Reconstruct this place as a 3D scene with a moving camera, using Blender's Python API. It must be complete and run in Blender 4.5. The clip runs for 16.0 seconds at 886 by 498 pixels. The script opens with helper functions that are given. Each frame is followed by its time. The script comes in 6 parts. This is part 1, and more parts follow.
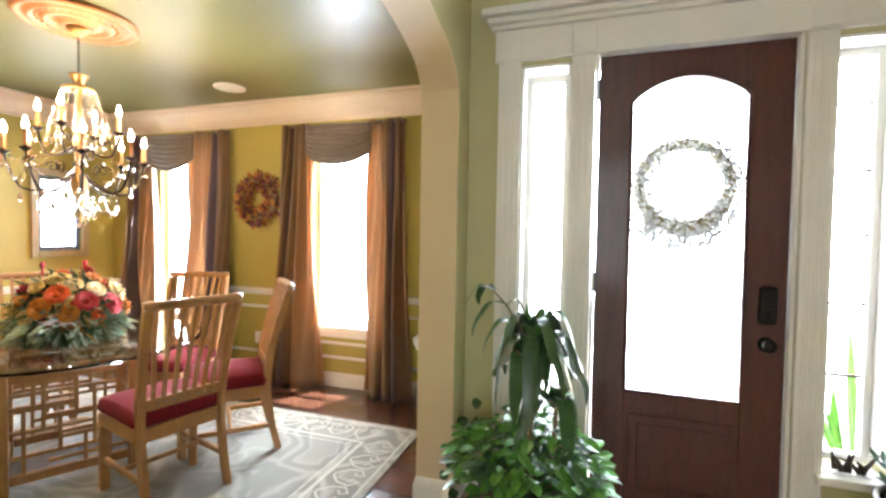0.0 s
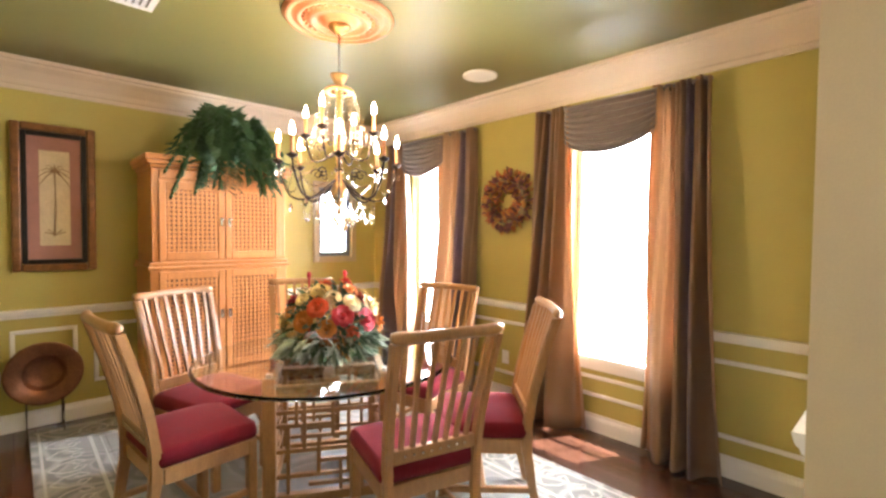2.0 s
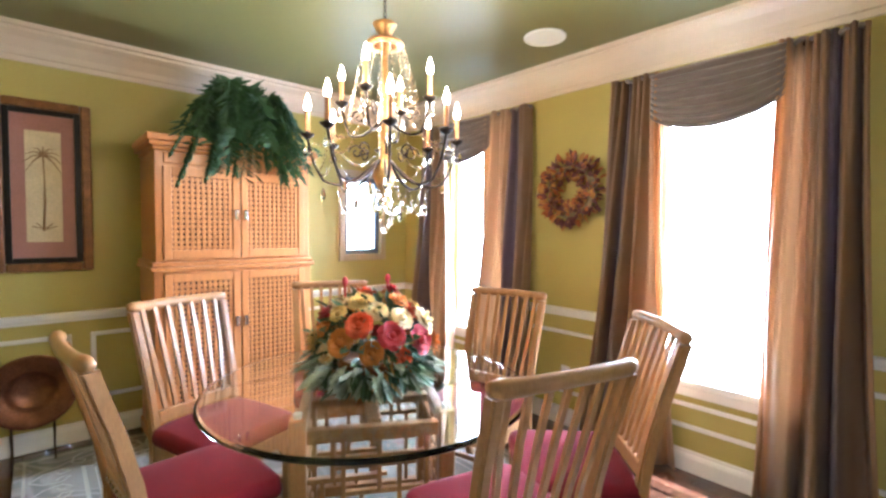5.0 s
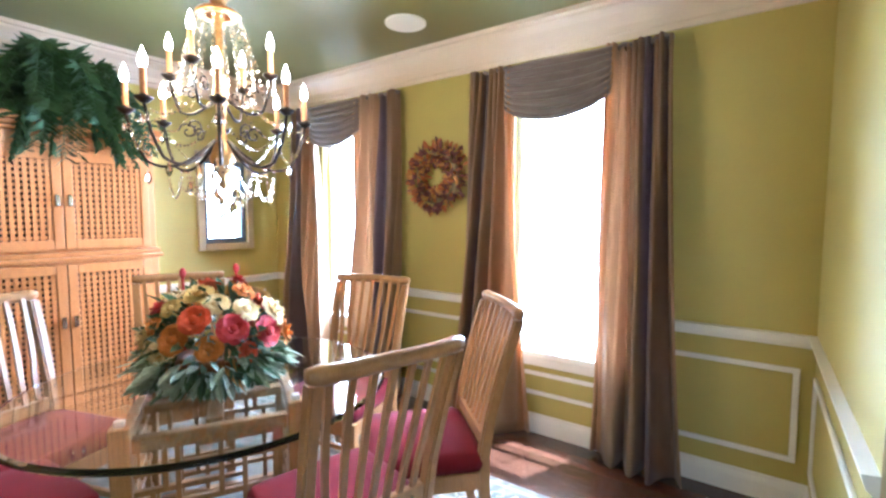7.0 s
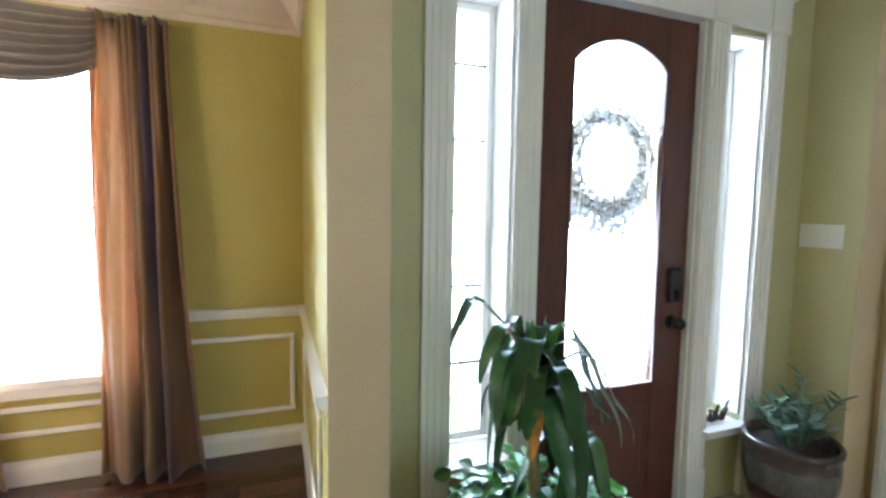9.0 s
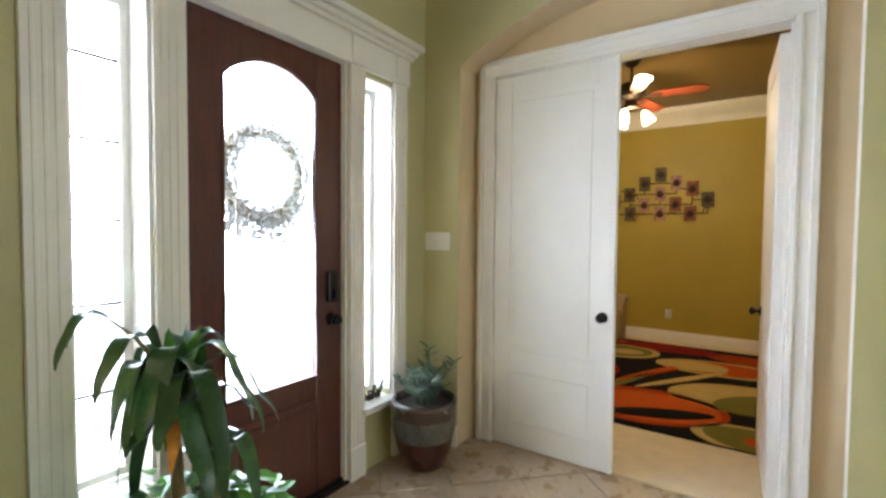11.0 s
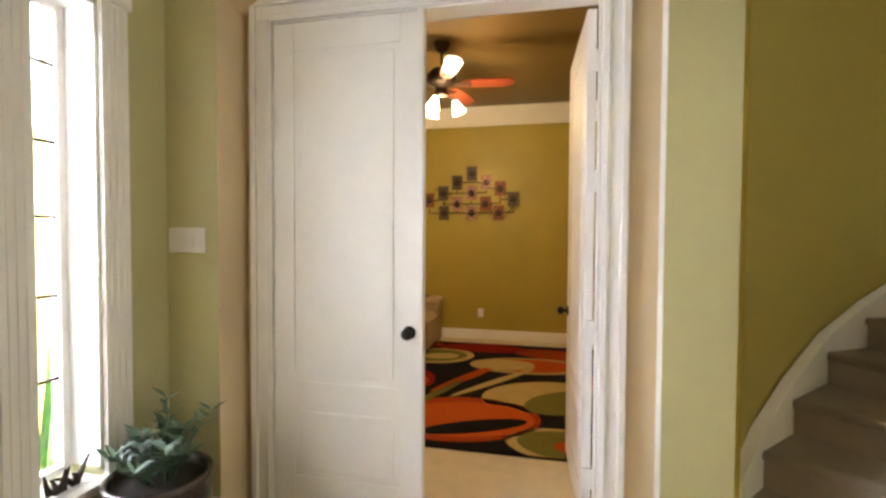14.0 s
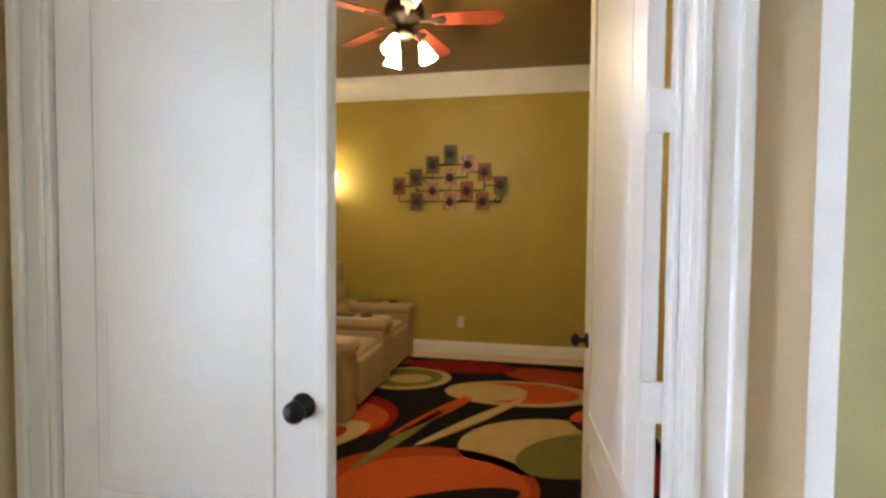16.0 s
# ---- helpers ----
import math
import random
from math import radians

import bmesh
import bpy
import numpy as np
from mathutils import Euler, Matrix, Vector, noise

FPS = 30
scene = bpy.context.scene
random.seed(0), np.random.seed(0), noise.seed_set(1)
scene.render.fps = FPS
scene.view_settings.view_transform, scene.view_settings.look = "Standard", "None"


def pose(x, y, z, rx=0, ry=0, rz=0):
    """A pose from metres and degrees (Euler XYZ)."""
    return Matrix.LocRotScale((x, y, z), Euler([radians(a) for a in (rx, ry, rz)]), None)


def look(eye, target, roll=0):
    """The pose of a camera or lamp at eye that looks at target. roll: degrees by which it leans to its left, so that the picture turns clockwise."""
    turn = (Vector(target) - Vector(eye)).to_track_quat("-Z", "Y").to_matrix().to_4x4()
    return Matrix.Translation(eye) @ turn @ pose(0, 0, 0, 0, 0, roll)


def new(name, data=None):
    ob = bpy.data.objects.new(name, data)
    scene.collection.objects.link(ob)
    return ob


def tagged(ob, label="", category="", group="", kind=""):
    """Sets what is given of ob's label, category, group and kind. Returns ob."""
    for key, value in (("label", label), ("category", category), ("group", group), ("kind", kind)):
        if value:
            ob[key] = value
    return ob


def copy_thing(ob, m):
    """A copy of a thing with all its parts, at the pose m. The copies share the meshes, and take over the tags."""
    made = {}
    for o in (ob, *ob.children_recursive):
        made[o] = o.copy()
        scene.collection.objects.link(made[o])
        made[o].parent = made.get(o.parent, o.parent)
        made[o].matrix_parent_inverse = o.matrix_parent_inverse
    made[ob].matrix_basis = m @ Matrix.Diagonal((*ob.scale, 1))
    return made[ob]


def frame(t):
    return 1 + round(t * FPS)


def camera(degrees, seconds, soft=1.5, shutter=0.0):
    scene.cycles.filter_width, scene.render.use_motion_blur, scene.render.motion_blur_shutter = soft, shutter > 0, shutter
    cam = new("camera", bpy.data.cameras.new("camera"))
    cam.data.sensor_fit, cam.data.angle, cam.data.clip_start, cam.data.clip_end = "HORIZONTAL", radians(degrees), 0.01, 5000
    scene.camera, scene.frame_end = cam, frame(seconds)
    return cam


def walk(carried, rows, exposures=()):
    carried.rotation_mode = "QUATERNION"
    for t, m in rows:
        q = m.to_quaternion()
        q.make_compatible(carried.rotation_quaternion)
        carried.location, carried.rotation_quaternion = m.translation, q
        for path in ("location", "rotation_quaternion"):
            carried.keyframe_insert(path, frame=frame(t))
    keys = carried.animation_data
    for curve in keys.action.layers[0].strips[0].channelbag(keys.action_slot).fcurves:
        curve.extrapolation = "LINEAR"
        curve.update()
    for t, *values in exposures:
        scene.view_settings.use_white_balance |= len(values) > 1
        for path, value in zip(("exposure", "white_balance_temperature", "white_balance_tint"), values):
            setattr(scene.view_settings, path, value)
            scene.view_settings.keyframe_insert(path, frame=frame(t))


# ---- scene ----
cam = camera(88.6, 16.0, soft=2.7)

PATH = [
    (0, (0.862, -0.079, 1.428), (0.234, 1.819, 1.366), 1.0),
    (0.5, (0.742, 0.12, 1.43), (-0.173, 1.897, 1.357), 0.7),
    (1, (0.605, 0.284, 1.435), (-0.562, 1.907, 1.361), 0.5),
    (1.5, (0.423, 0.4, 1.445), (-0.923, 1.878, 1.376), 0.5),
    (2, (0.212, 0.478, 1.454), (-1.238, 1.853, 1.389), 0.5),
    (2.5, (0.018, 0.534, 1.461), (-1.492, 1.844, 1.401), 0.4),
    (3, (-0.144, 0.571, 1.464), (-1.675, 1.856, 1.406), 0.4),
    (5.5, (-0.389, 0.693, 1.448), (-1.857, 2.047, 1.349), 0.6),
    (6, (-0.313, 0.706, 1.443), (-1.745, 2.098, 1.334), 0.6),
    (6.5, (-0.249, 0.736, 1.442), (-1.588, 2.217, 1.319), 0.6),
    (7, (-0.245, 0.803, 1.45), (-1.391, 2.435, 1.307), 0.2),
    (7.5, (-0.207, 0.811, 1.458), (-1.01, 2.636, 1.307), 0.6),
    (8, (-0.181, 0.781, 1.446), (-0.525, 2.745, 1.292), 1.1),
    (8.5, (-0.176, 0.763, 1.439), (0.023, 2.747, 1.283), 0.8),
    (9, (-0.141, 0.73, 1.459), (0.537, 2.605, 1.295), 0.9),
    (9.5, (-0.103, 0.676, 1.465), (0.968, 2.359, 1.317), 1.4),
    (10, (-0.06, 0.614, 1.455), (1.286, 2.088, 1.332), 1.6),
    (12.3, (-0.077, 0.411, 1.401), (1.747, 1.23, 1.351), -0.2),
    (12.5, (-0.053, 0.419, 1.4), (1.789, 1.196, 1.348), 0.1),
    (13, (0.108, 0.533, 1.384), (2.006, 1.16, 1.335), 0.5),
    (13.5, (0.334, 0.604, 1.387), (2.272, 1.095, 1.334), 0.4),
    (14, (0.594, 0.593, 1.392), (2.547, 1.019, 1.334), 0.3),
    (14.5, (0.834, 0.59, 1.386), (2.798, 0.963, 1.325), 0.3),
    (15, (1.094, 0.628, 1.388), (3.066, 0.953, 1.318), 0.5),
    (15.5, (1.34, 0.637, 1.38), (3.312, 0.961, 1.304), 0.1),
    (16, (1.642, 0.674, 1.357), (3.607, 1.036, 1.284), 0.5),
]
EXPOSURES = [(0, 2.67, 5750, 10), (1.0, 2.67, 5800, 12), (3.0, 2.66, 5850, 15), (5.5, 2.62, 4650, 8), (7.0, 2.62, 4480, 7), (8.5, 2.54, 4650, 6), (10, 2.47, 5250, 8), (12.5, 2.60, 5700, 11), (14.0, 2.58, 6050, 14), (15.2, 2.53, 5700, 14), (16, 2.44, 5350, 13)]
walk(cam, [(t, look(eye, target, roll)) for t, eye, target, roll in PATH], EXPOSURES)

# ---- light ----
world = bpy.data.worlds.new("world")
scene.world = world
world.use_nodes = True
wn = world.node_tree.nodes
sky = wn.new("ShaderNodeTexSky")
sky.sky_type, sky.sun_disc = "NISHITA", False
sky.sun_elevation, sky.sun_rotation = radians(70), radians(-27)
world.node_tree.links.new(sky.outputs[0], wn["Background"].inputs[0])
wn["Background"].inputs[1].default_value = 0.075


def lamp(name, kind, m, energy, color=(1, 1, 1), size=0.1, size_y=None, spread=None):
    d = bpy.data.lights.new(name, kind)
    d.energy, d.color = energy * (1.0 if kind == "SUN" else 0.335), color
    if kind == "AREA":
        d.size = size
        if size_y:
            d.shape, d.size_y = "RECTANGLE", size_y
        if spread:
            d.spread = radians(spread)
    elif kind == "SUN":
        d.angle = radians(0.5)
    else:
        d.shadow_soft_size = size
    ob = new(name, d)
    ob.matrix_world = m
    return ob


lamp("sun", "SUN", look((0, 0, 10), (-1.5, -2.9, 0.7)), 5.0, (1, 0.95, 0.86))
# daylight in the window openings
lamp("daylight", "AREA", look((-1.26, 3.76, 1.45), (-1.26, 0, 1.2)), 66, (0.95, 0.97, 1), 0.75, 1.7, 130)
lamp("daylight", "AREA", look((-3.17, 3.76, 1.45), (-3.17, 0, 1.2)), 66, (0.95, 0.97, 1), 0.75, 1.7, 130)
lamp("daylight", "AREA", look((-4.42, 3.06, 1.55), (0, 3.0, 1.3)), 8, (0.93, 0.97, 1), 0.4, 0.8)
lamp("daylight", "AREA", look((1.28, 2.62, 1.4), (1.28, 0, 1.0)), 18, (0.95, 0.98, 1), 0.5, 1.5)
lamp("daylight", "AREA", look((0.6, 2.72, 1.4), (0.6, 0, 1.0)), 8, (0.95, 0.98, 1), 0.22, 1.8)
lamp("daylight", "AREA", look((1.97, 2.72, 1.4), (1.97, 0, 1.0)), 8, (0.95, 0.98, 1), 0.22, 1.8)
# added unseen fill at the hall's back, behind the walk, for supposed rear windows
lamp("daylight", "AREA", look((0.9, -4.9, 1.7), (0.9, 0, 1.4)), 70, (1, 0.985, 0.95), 3.2, 2.4)


# ---- materials ----
def mat(name, color, rough=0.5, metal=0.0, var=0.12, scale=6.0, fine=90.0, bump=0.15, dist=0.002, vary=0.0, coat=0.0, sheen=0.0, stretch=(1, 1, 1), emit=None, spec=0.5):
    """A surface with broad stains, fine grain and relief, in object space metres."""
    m = bpy.data.materials.new(name)
    m.use_nodes = True
    t = m.node_tree
    n, link = t.nodes, t.links.new
    b = n["Principled BSDF"]
    geo = n.new("ShaderNodeNewGeometry")
    mp = n.new("ShaderNodeMapping")
    mp.inputs["Scale"].default_value = stretch
    link(geo.outputs["Position"], mp.inputs["Vector"])
    big, small = n.new("ShaderNodeTexNoise"), n.new("ShaderNodeTexNoise")
    big.inputs["Scale"].default_value, small.inputs["Scale"].default_value = scale, fine
    big.inputs["Detail"].default_value = small.inputs["Detail"].default_value = 4
    link(mp.outputs[0], big.inputs["Vector"])
    link(mp.outputs[0], small.inputs["Vector"])
    add = n.new("ShaderNodeMath")
    add.operation = "ADD"
    link(big.outputs["Fac"], add.inputs[0])
    link(small.outputs["Fac"], add.inputs[1])
    val = n.new("ShaderNodeMapRange")
    val.inputs["From Min"].default_value, val.inputs["From Max"].default_value = 0.6, 1.4
    val.inputs["To Min"].default_value, val.inputs["To Max"].default_value = 1 - var, 1 + var
    link(add.outputs[0], val.inputs["Value"])
    last = val.outputs[0]
    if vary:
        info = n.new("ShaderNodeObjectInfo")
        rng = n.new("ShaderNodeMapRange")
        rng.inputs["To Min"].default_value, rng.inputs["To Max"].default_value = 1 - vary, 1 + vary
        link(info.outputs["Random"], rng.inputs["Value"])
        mul = n.new("ShaderNodeMath")
        mul.operation = "MULTIPLY"
        link(last, mul.inputs[0])
        link(rng.outputs[0], mul.inputs[1])
        last = mul.outputs[0]
    vm = n.new("ShaderNodeVectorMath")
    vm.operation = "SCALE"
    vm.inputs[0].default_value = color
    link(last, vm.inputs["Scale"])
    link(vm.outputs[0], b.inputs["Base Color"])
    rr = n.new("ShaderNodeMapRange")
    rr.inputs["To Min"].default_value, rr.inputs["To Max"].default_value = rough * 0.85, min(1, rough * 1.15)
    link(big.outputs["Fac"], rr.inputs["Value"])
    link(rr.outputs[0], b.inputs["Roughness"])
    b.inputs["Metallic"].default_value = metal
    b.inputs["Specular IOR Level"].default_value = spec
    b.inputs["Coat Weight"].default_value = coat
    b.inputs["Coat Roughness"].default_value = 0.15
    b.inputs["Sheen Weight"].default_value = sheen
    if bump:
        bp = n.new("ShaderNodeBump")
        bp.inputs["Strength"].default_value, bp.inputs["Distance"].default_value = bump, dist
        link(small.outputs["Fac"], bp.inputs["Height"])
        link(bp.outputs[0], b.inputs["Normal"])
    if emit:
        b.inputs["Emission Color"].default_value = (*emit[0], 1)
        b.inputs["Emission Strength"].default_value = emit[1]
    return m


def glass_mat(name, tint=(1, 1, 1), rough=0.0):
    m = bpy.data.materials.new(name)
    m.use_nodes = True
    b = m.node_tree.nodes["Principled BSDF"]
    b.inputs["Base Color"].default_value = (*tint, 1)
    b.inputs["Roughness"].default_value = rough
    b.inputs["Transmission Weight"].default_value = 1
    b.inputs["IOR"].default_value = 1.45
    return m


def ramp_mat(name, stops, scale, kind="BANDS", rough=0.6, coords="UV", bump=0.2, sheen=0.0, translucent=0.0):
    """A striped or figured cloth: stops of (place, colour)."""
    m = bpy.data.materials.new(name)
    m.use_nodes = True
    n, link = m.node_tree.nodes, m.node_tree.links.new
    b = n["Principled BSDF"]
    tc = n.new("ShaderNodeTexCoord")
    sep = n.new("ShaderNodeSeparateXYZ")
    link(tc.outputs[coords], sep.inputs[0])
    mul = n.new("ShaderNodeMath")
    mul.operation = "MULTIPLY"
    mul.inputs[1].default_value = scale
    link(sep.outputs[0], mul.inputs[0])
    fr = n.new("ShaderNodeMath")
    fr.operation = "FRACT"
    link(mul.outputs[0], fr.inputs[0])
    cr = n.new("ShaderNodeValToRGB")
    cr.color_ramp.elements[0].position, cr.color_ramp.elements[0].color = stops[0][0], (*stops[0][1], 1)
    cr.color_ramp.elements[1].position, cr.color_ramp.elements[1].color = stops[-1][0], (*stops[-1][1], 1)
    for p, c in stops[1:-1]:
        cr.color_ramp.elements.new(p).color = (*c, 1)
    link(fr.outputs[0], cr.inputs[0])
    link(cr.outputs[0], b.inputs["Base Color"])
    b.inputs["Roughness"].default_value = rough
    b.inputs["Sheen Weight"].default_value = sheen
    nz = n.new("ShaderNodeTexNoise")
    nz.inputs["Scale"].default_value = 260
    bp = n.new("ShaderNodeBump")
    bp.inputs["Strength"].default_value, bp.inputs["Distance"].default_value = bump, 0.002
    link(nz.outputs["Fac"], bp.inputs["Height"])
    link(bp.outputs[0], b.inputs["Normal"])
    if translucent:
        tr, mx = n.new("ShaderNodeBsdfTranslucent"), n.new("ShaderNodeMixShader")
        link(cr.outputs[0], tr.inputs["Color"])
        mx.inputs[0].default_value = translucent
        link(b.outputs[0], mx.inputs[1])
        link(tr.outputs[0], mx.inputs[2])
        link(mx.outputs[0], n["Material Output"].inputs["Surface"])
    return m


OLIVE = mat("olive_wall_paint", (0.45, 0.37, 0.09), 0.55, var=0.07, scale=2.5, fine=160, bump=0.12)
SAGE = mat("sage_wall_paint", (0.50, 0.465, 0.24), 0.55, var=0.06, scale=2.5, fine=160, bump=0.12)
TAN = mat("tan_wall_paint", (0.62, 0.49, 0.30), 0.55, var=0.06, scale=2.5, fine=160, bump=0.12)
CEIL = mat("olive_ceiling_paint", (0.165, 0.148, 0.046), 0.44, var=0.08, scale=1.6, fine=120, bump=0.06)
OFFCEIL = mat("brown_ceiling_paint", (0.16, 0.10, 0.03), 0.4, var=0.1, scale=1.6, fine=120, bump=0.06)
OFFWALL = mat("mustard_wall_paint", (0.42, 0.325, 0.045), 0.5, var=0.12, scale=2.0, fine=120, bump=0.1)
WHITE = mat("white_trim_paint", (0.80, 0.77, 0.72), 0.35, var=0.05, scale=5, fine=140, bump=0.02)
# white trim darkened in its colour for the backlit shade on the crown
SHADED_WHITE = mat("shaded_white_trim_paint", (0.63, 0.51, 0.385), 0.4, var=0.06, scale=5, fine=140, bump=0.02)
CREAM = mat("cream_door_paint", (0.80, 0.78, 0.745), 0.32, var=0.04, scale=5, fine=140, bump=0.015)
DOORWOOD = mat("mahogany_wood", (0.075, 0.017, 0.009), 0.42, var=0.4, scale=5, fine=40, stretch=(9, 9, 0.7), bump=0.2, coat=0.3)
OAK = mat("honey_oak_wood", (0.38, 0.195, 0.072), 0.33, var=0.22, scale=6, fine=40, stretch=(5, 5, 1.2), bump=0.12, coat=0.25, vary=0.06)
PINE = mat("pine_wood", (0.56, 0.225, 0.062), 0.4, var=0.18, scale=6, fine=40, stretch=(5, 5, 1.0), bump=0.15, coat=0.12, vary=0.05)
CHERRY = mat("dark_cherry_floor_wood", (0.085, 0.035, 0.02), 0.2, var=0.45, scale=8, fine=50, stretch=(1, 9, 1), bump=0.12, coat=0.4, vary=0.3)
VELVET = mat("crimson_fabric", (0.155, 0.007, 0.015), 0.85, var=0.2, scale=12, fine=300, bump=0.3, sheen=0.05, spec=0.2)
STONE = mat("beige_floor_stone", (0.39, 0.295, 0.195), 0.28, var=0.17, scale=7, fine=30, bump=0.15, vary=0.03)
GROUT = mat("tan_grout", (0.33, 0.255, 0.17), 0.8, var=0.15, fine=200)
CARPET = mat("cream_carpet", (0.66, 0.55, 0.38), 0.95, var=0.12, scale=9, fine=320, bump=0.7, dist=0.006)
STAIRCARPET = mat("beige_stair_carpet", (0.27, 0.215, 0.15), 0.95, var=0.16, scale=9, fine=260, bump=0.8, dist=0.006)
BLACK = mat("dark_bronze_metal", (0.02, 0.018, 0.017), 0.35, 0.7, var=0.2)
IRON = mat("antique_iron", (0.05, 0.035, 0.025), 0.4, 0.8, var=0.4, scale=20)
CHROME = mat("nickel_metal", (0.55, 0.53, 0.5), 0.25, 1.0, var=0.1)
GOLD = mat("antique_gold_metal", (0.50, 0.28, 0.10), 0.32, 0.8, var=0.3, scale=25)
COPPER = mat("hammered_copper", (0.19, 0.078, 0.036), 0.42, 0.9, var=0.4, scale=14, bump=0.5)
GILT = mat("gilded_brown_frame", (0.20, 0.085, 0.025), 0.4, 0.3, var=0.5, scale=16, bump=0.4)
PLASTER = mat("bronzed_plaster", (0.45, 0.185, 0.07), 0.4, 0.35, var=0.3, scale=18, bump=0.3)
PLASTIC = mat("white_plastic", (0.78, 0.76, 0.72), 0.35, var=0.03, bump=0.0)
LEATHER = mat("beige_leather", (0.40, 0.29, 0.16), 0.45, var=0.12, scale=10, fine=180, bump=0.35)
LEAF = mat("dark_green_leaf", (0.028, 0.078, 0.018), 0.32, var=0.4, scale=14, fine=60, bump=0.1, vary=0.35)
IVY = mat("bright_green_leaf", (0.085, 0.24, 0.025), 0.35, var=0.4, scale=14, fine=60, bump=0.1)
SILKLEAF = mat("silk_leaf", (0.055, 0.11, 0.045), 0.55, var=0.45, scale=18, fine=60, bump=0.1)
FERN = mat("deep_green_fern", (0.042, 0.092, 0.028), 0.65, var=0.5, scale=16, fine=60, bump=0.1)
PALELF = mat("pale_silk_leaf", (0.33, 0.39, 0.28), 0.45, var=0.5, scale=22, fine=60, bump=0.1)
SUCC = mat("grey_green_leaf", (0.085, 0.14, 0.075), 0.42, var=0.35, scale=20, fine=60, bump=0.1)
STEM = mat("pale_stem", (0.25, 0.20, 0.10), 0.7, var=0.3, scale=20)
SOIL = mat("dark_soil", (0.03, 0.02, 0.013), 0.95, var=0.4, fine=150, bump=0.9)
POT = mat("glazed_ceramic", (0.060, 0.014, 0.012), 0.18, var=0.45, scale=8, fine=26, stretch=(1, 1, 0.35), coat=0.5)
POTRIM = mat("blue_grey_glaze", (0.085, 0.085, 0.075), 0.22, var=0.5, scale=14, stretch=(1, 1, 0.3), coat=0.4)
POTLIP = mat("brown_glaze", (0.05, 0.034, 0.027), 0.25, var=0.4, scale=12, coat=0.4)
WICKER = mat("grey_brown_wicker", (0.14, 0.10, 0.07), 0.8, var=0.4, scale=30, fine=140, bump=0.8)
# cloth stripes; the first, orange stops paint window glow along the inner edge
CURTAIN = ramp_mat("glow_edged_striped_silk", [(0.0, (0.515, 0.348, 0.198)), (0.05, (0.448, 0.244, 0.114)), (0.13, (0.459, 0.244, 0.106)), (0.18, (0.370, 0.244, 0.152)), (0.30, (0.414, 0.282, 0.175)), (0.36, (0.347, 0.202, 0.114)), (0.42, (0.403, 0.263, 0.160)), (0.56, (0.347, 0.216, 0.125)), (0.61, (0.168, 0.117, 0.130)), (0.72, (0.157, 0.113, 0.130)), (0.77, (0.358, 0.202, 0.106)), (0.88, (0.269, 0.169, 0.110)), (0.999, (0.370, 0.226, 0.125))], 0.999, rough=0.42, sheen=0.2, translucent=0.45)
SWAG = mat("taupe_silk", (0.20, 0.155, 0.14), 0.4, var=0.2, scale=10, fine=240, bump=0.2, sheen=0.3)
BULB = mat("lit_bulb", (1, 0.9, 0.7), 0.3, bump=0, emit=((1, 0.84, 0.60), 9.0))
SHADE = mat("lit_frosted_glass", (0.95, 0.85, 0.6), 0.4, bump=0, emit=((1, 0.76, 0.42), 3.2))
GLASS = glass_mat("clear_glass")
TABLEGLASS = glass_mat("green_edged_table_glass", (0.95, 0.985, 0.97))
CRYSTAL = glass_mat("crystal", (1.0, 0.96, 0.88), 0.0)
CRYSTAL.node_tree.nodes["Principled BSDF"].inputs["Transmission Weight"].default_value = 1.0
# emission stands in for outdoor brightness behind the windows
GLOW = mat("glowing_backdrop", (0.9, 0.95, 1.0), 0.9, bump=0, emit=((0.95, 0.98, 1.0), 3.1))
PAVE = mat("pale_concrete", (0.42, 0.40, 0.37), 0.9, var=0.15, scale=1.5, fine=30)


# ---- mesh helpers ----
def graft(bm, small):
    """Adds the faces of a small mesh to a larger one."""
    vs = {v: bm.verts.new(v.co) for v in small.verts}
    for f in small.faces:
        bm.faces.new([vs[v] for v in f.verts])
    small.free()
    return bm


def box(bm, x0, x1, y0, y1, z0, z1, bevel=0.0):
    own = bmesh.new() if bevel else bm
    v = [own.verts.new((x, y, z)) for x in sorted((x0, x1)) for y in sorted((y0, y1)) for z in sorted((z0, z1))]
    for q in ((0, 1, 3, 2), (4, 6, 7, 5), (0, 4, 5, 1), (2, 3, 7, 6), (0, 2, 6, 4), (1, 5, 7, 3)):
        own.faces.new([v[i] for i in q])
    if bevel:
        bmesh.ops.bevel(own, geom=own.edges[:], offset=bevel, segments=2, affect="EDGES", profile=0.5)
        graft(bm, own)
    return bm


def rod(bm, a, b, r, r2=None, n=8):
    a, b = Vector(a), Vector(b)
    q = (b - a).to_track_quat("Z", "Y")
    r2 = r if r2 is None else r2
    rings = [[bm.verts.new(p + q @ Vector((s * math.cos(2 * math.pi * i / n), s * math.sin(2 * math.pi * i / n), 0))) for i in range(n)] for p, s in ((a, r), (b, r2))]
    for i in range(n):
        bm.faces.new((rings[0][i], rings[0][(i + 1) % n], rings[1][(i + 1) % n], rings[1][i]))
    bm.faces.new(rings[0][::-1])
    bm.faces.new(rings[1])
    return bm


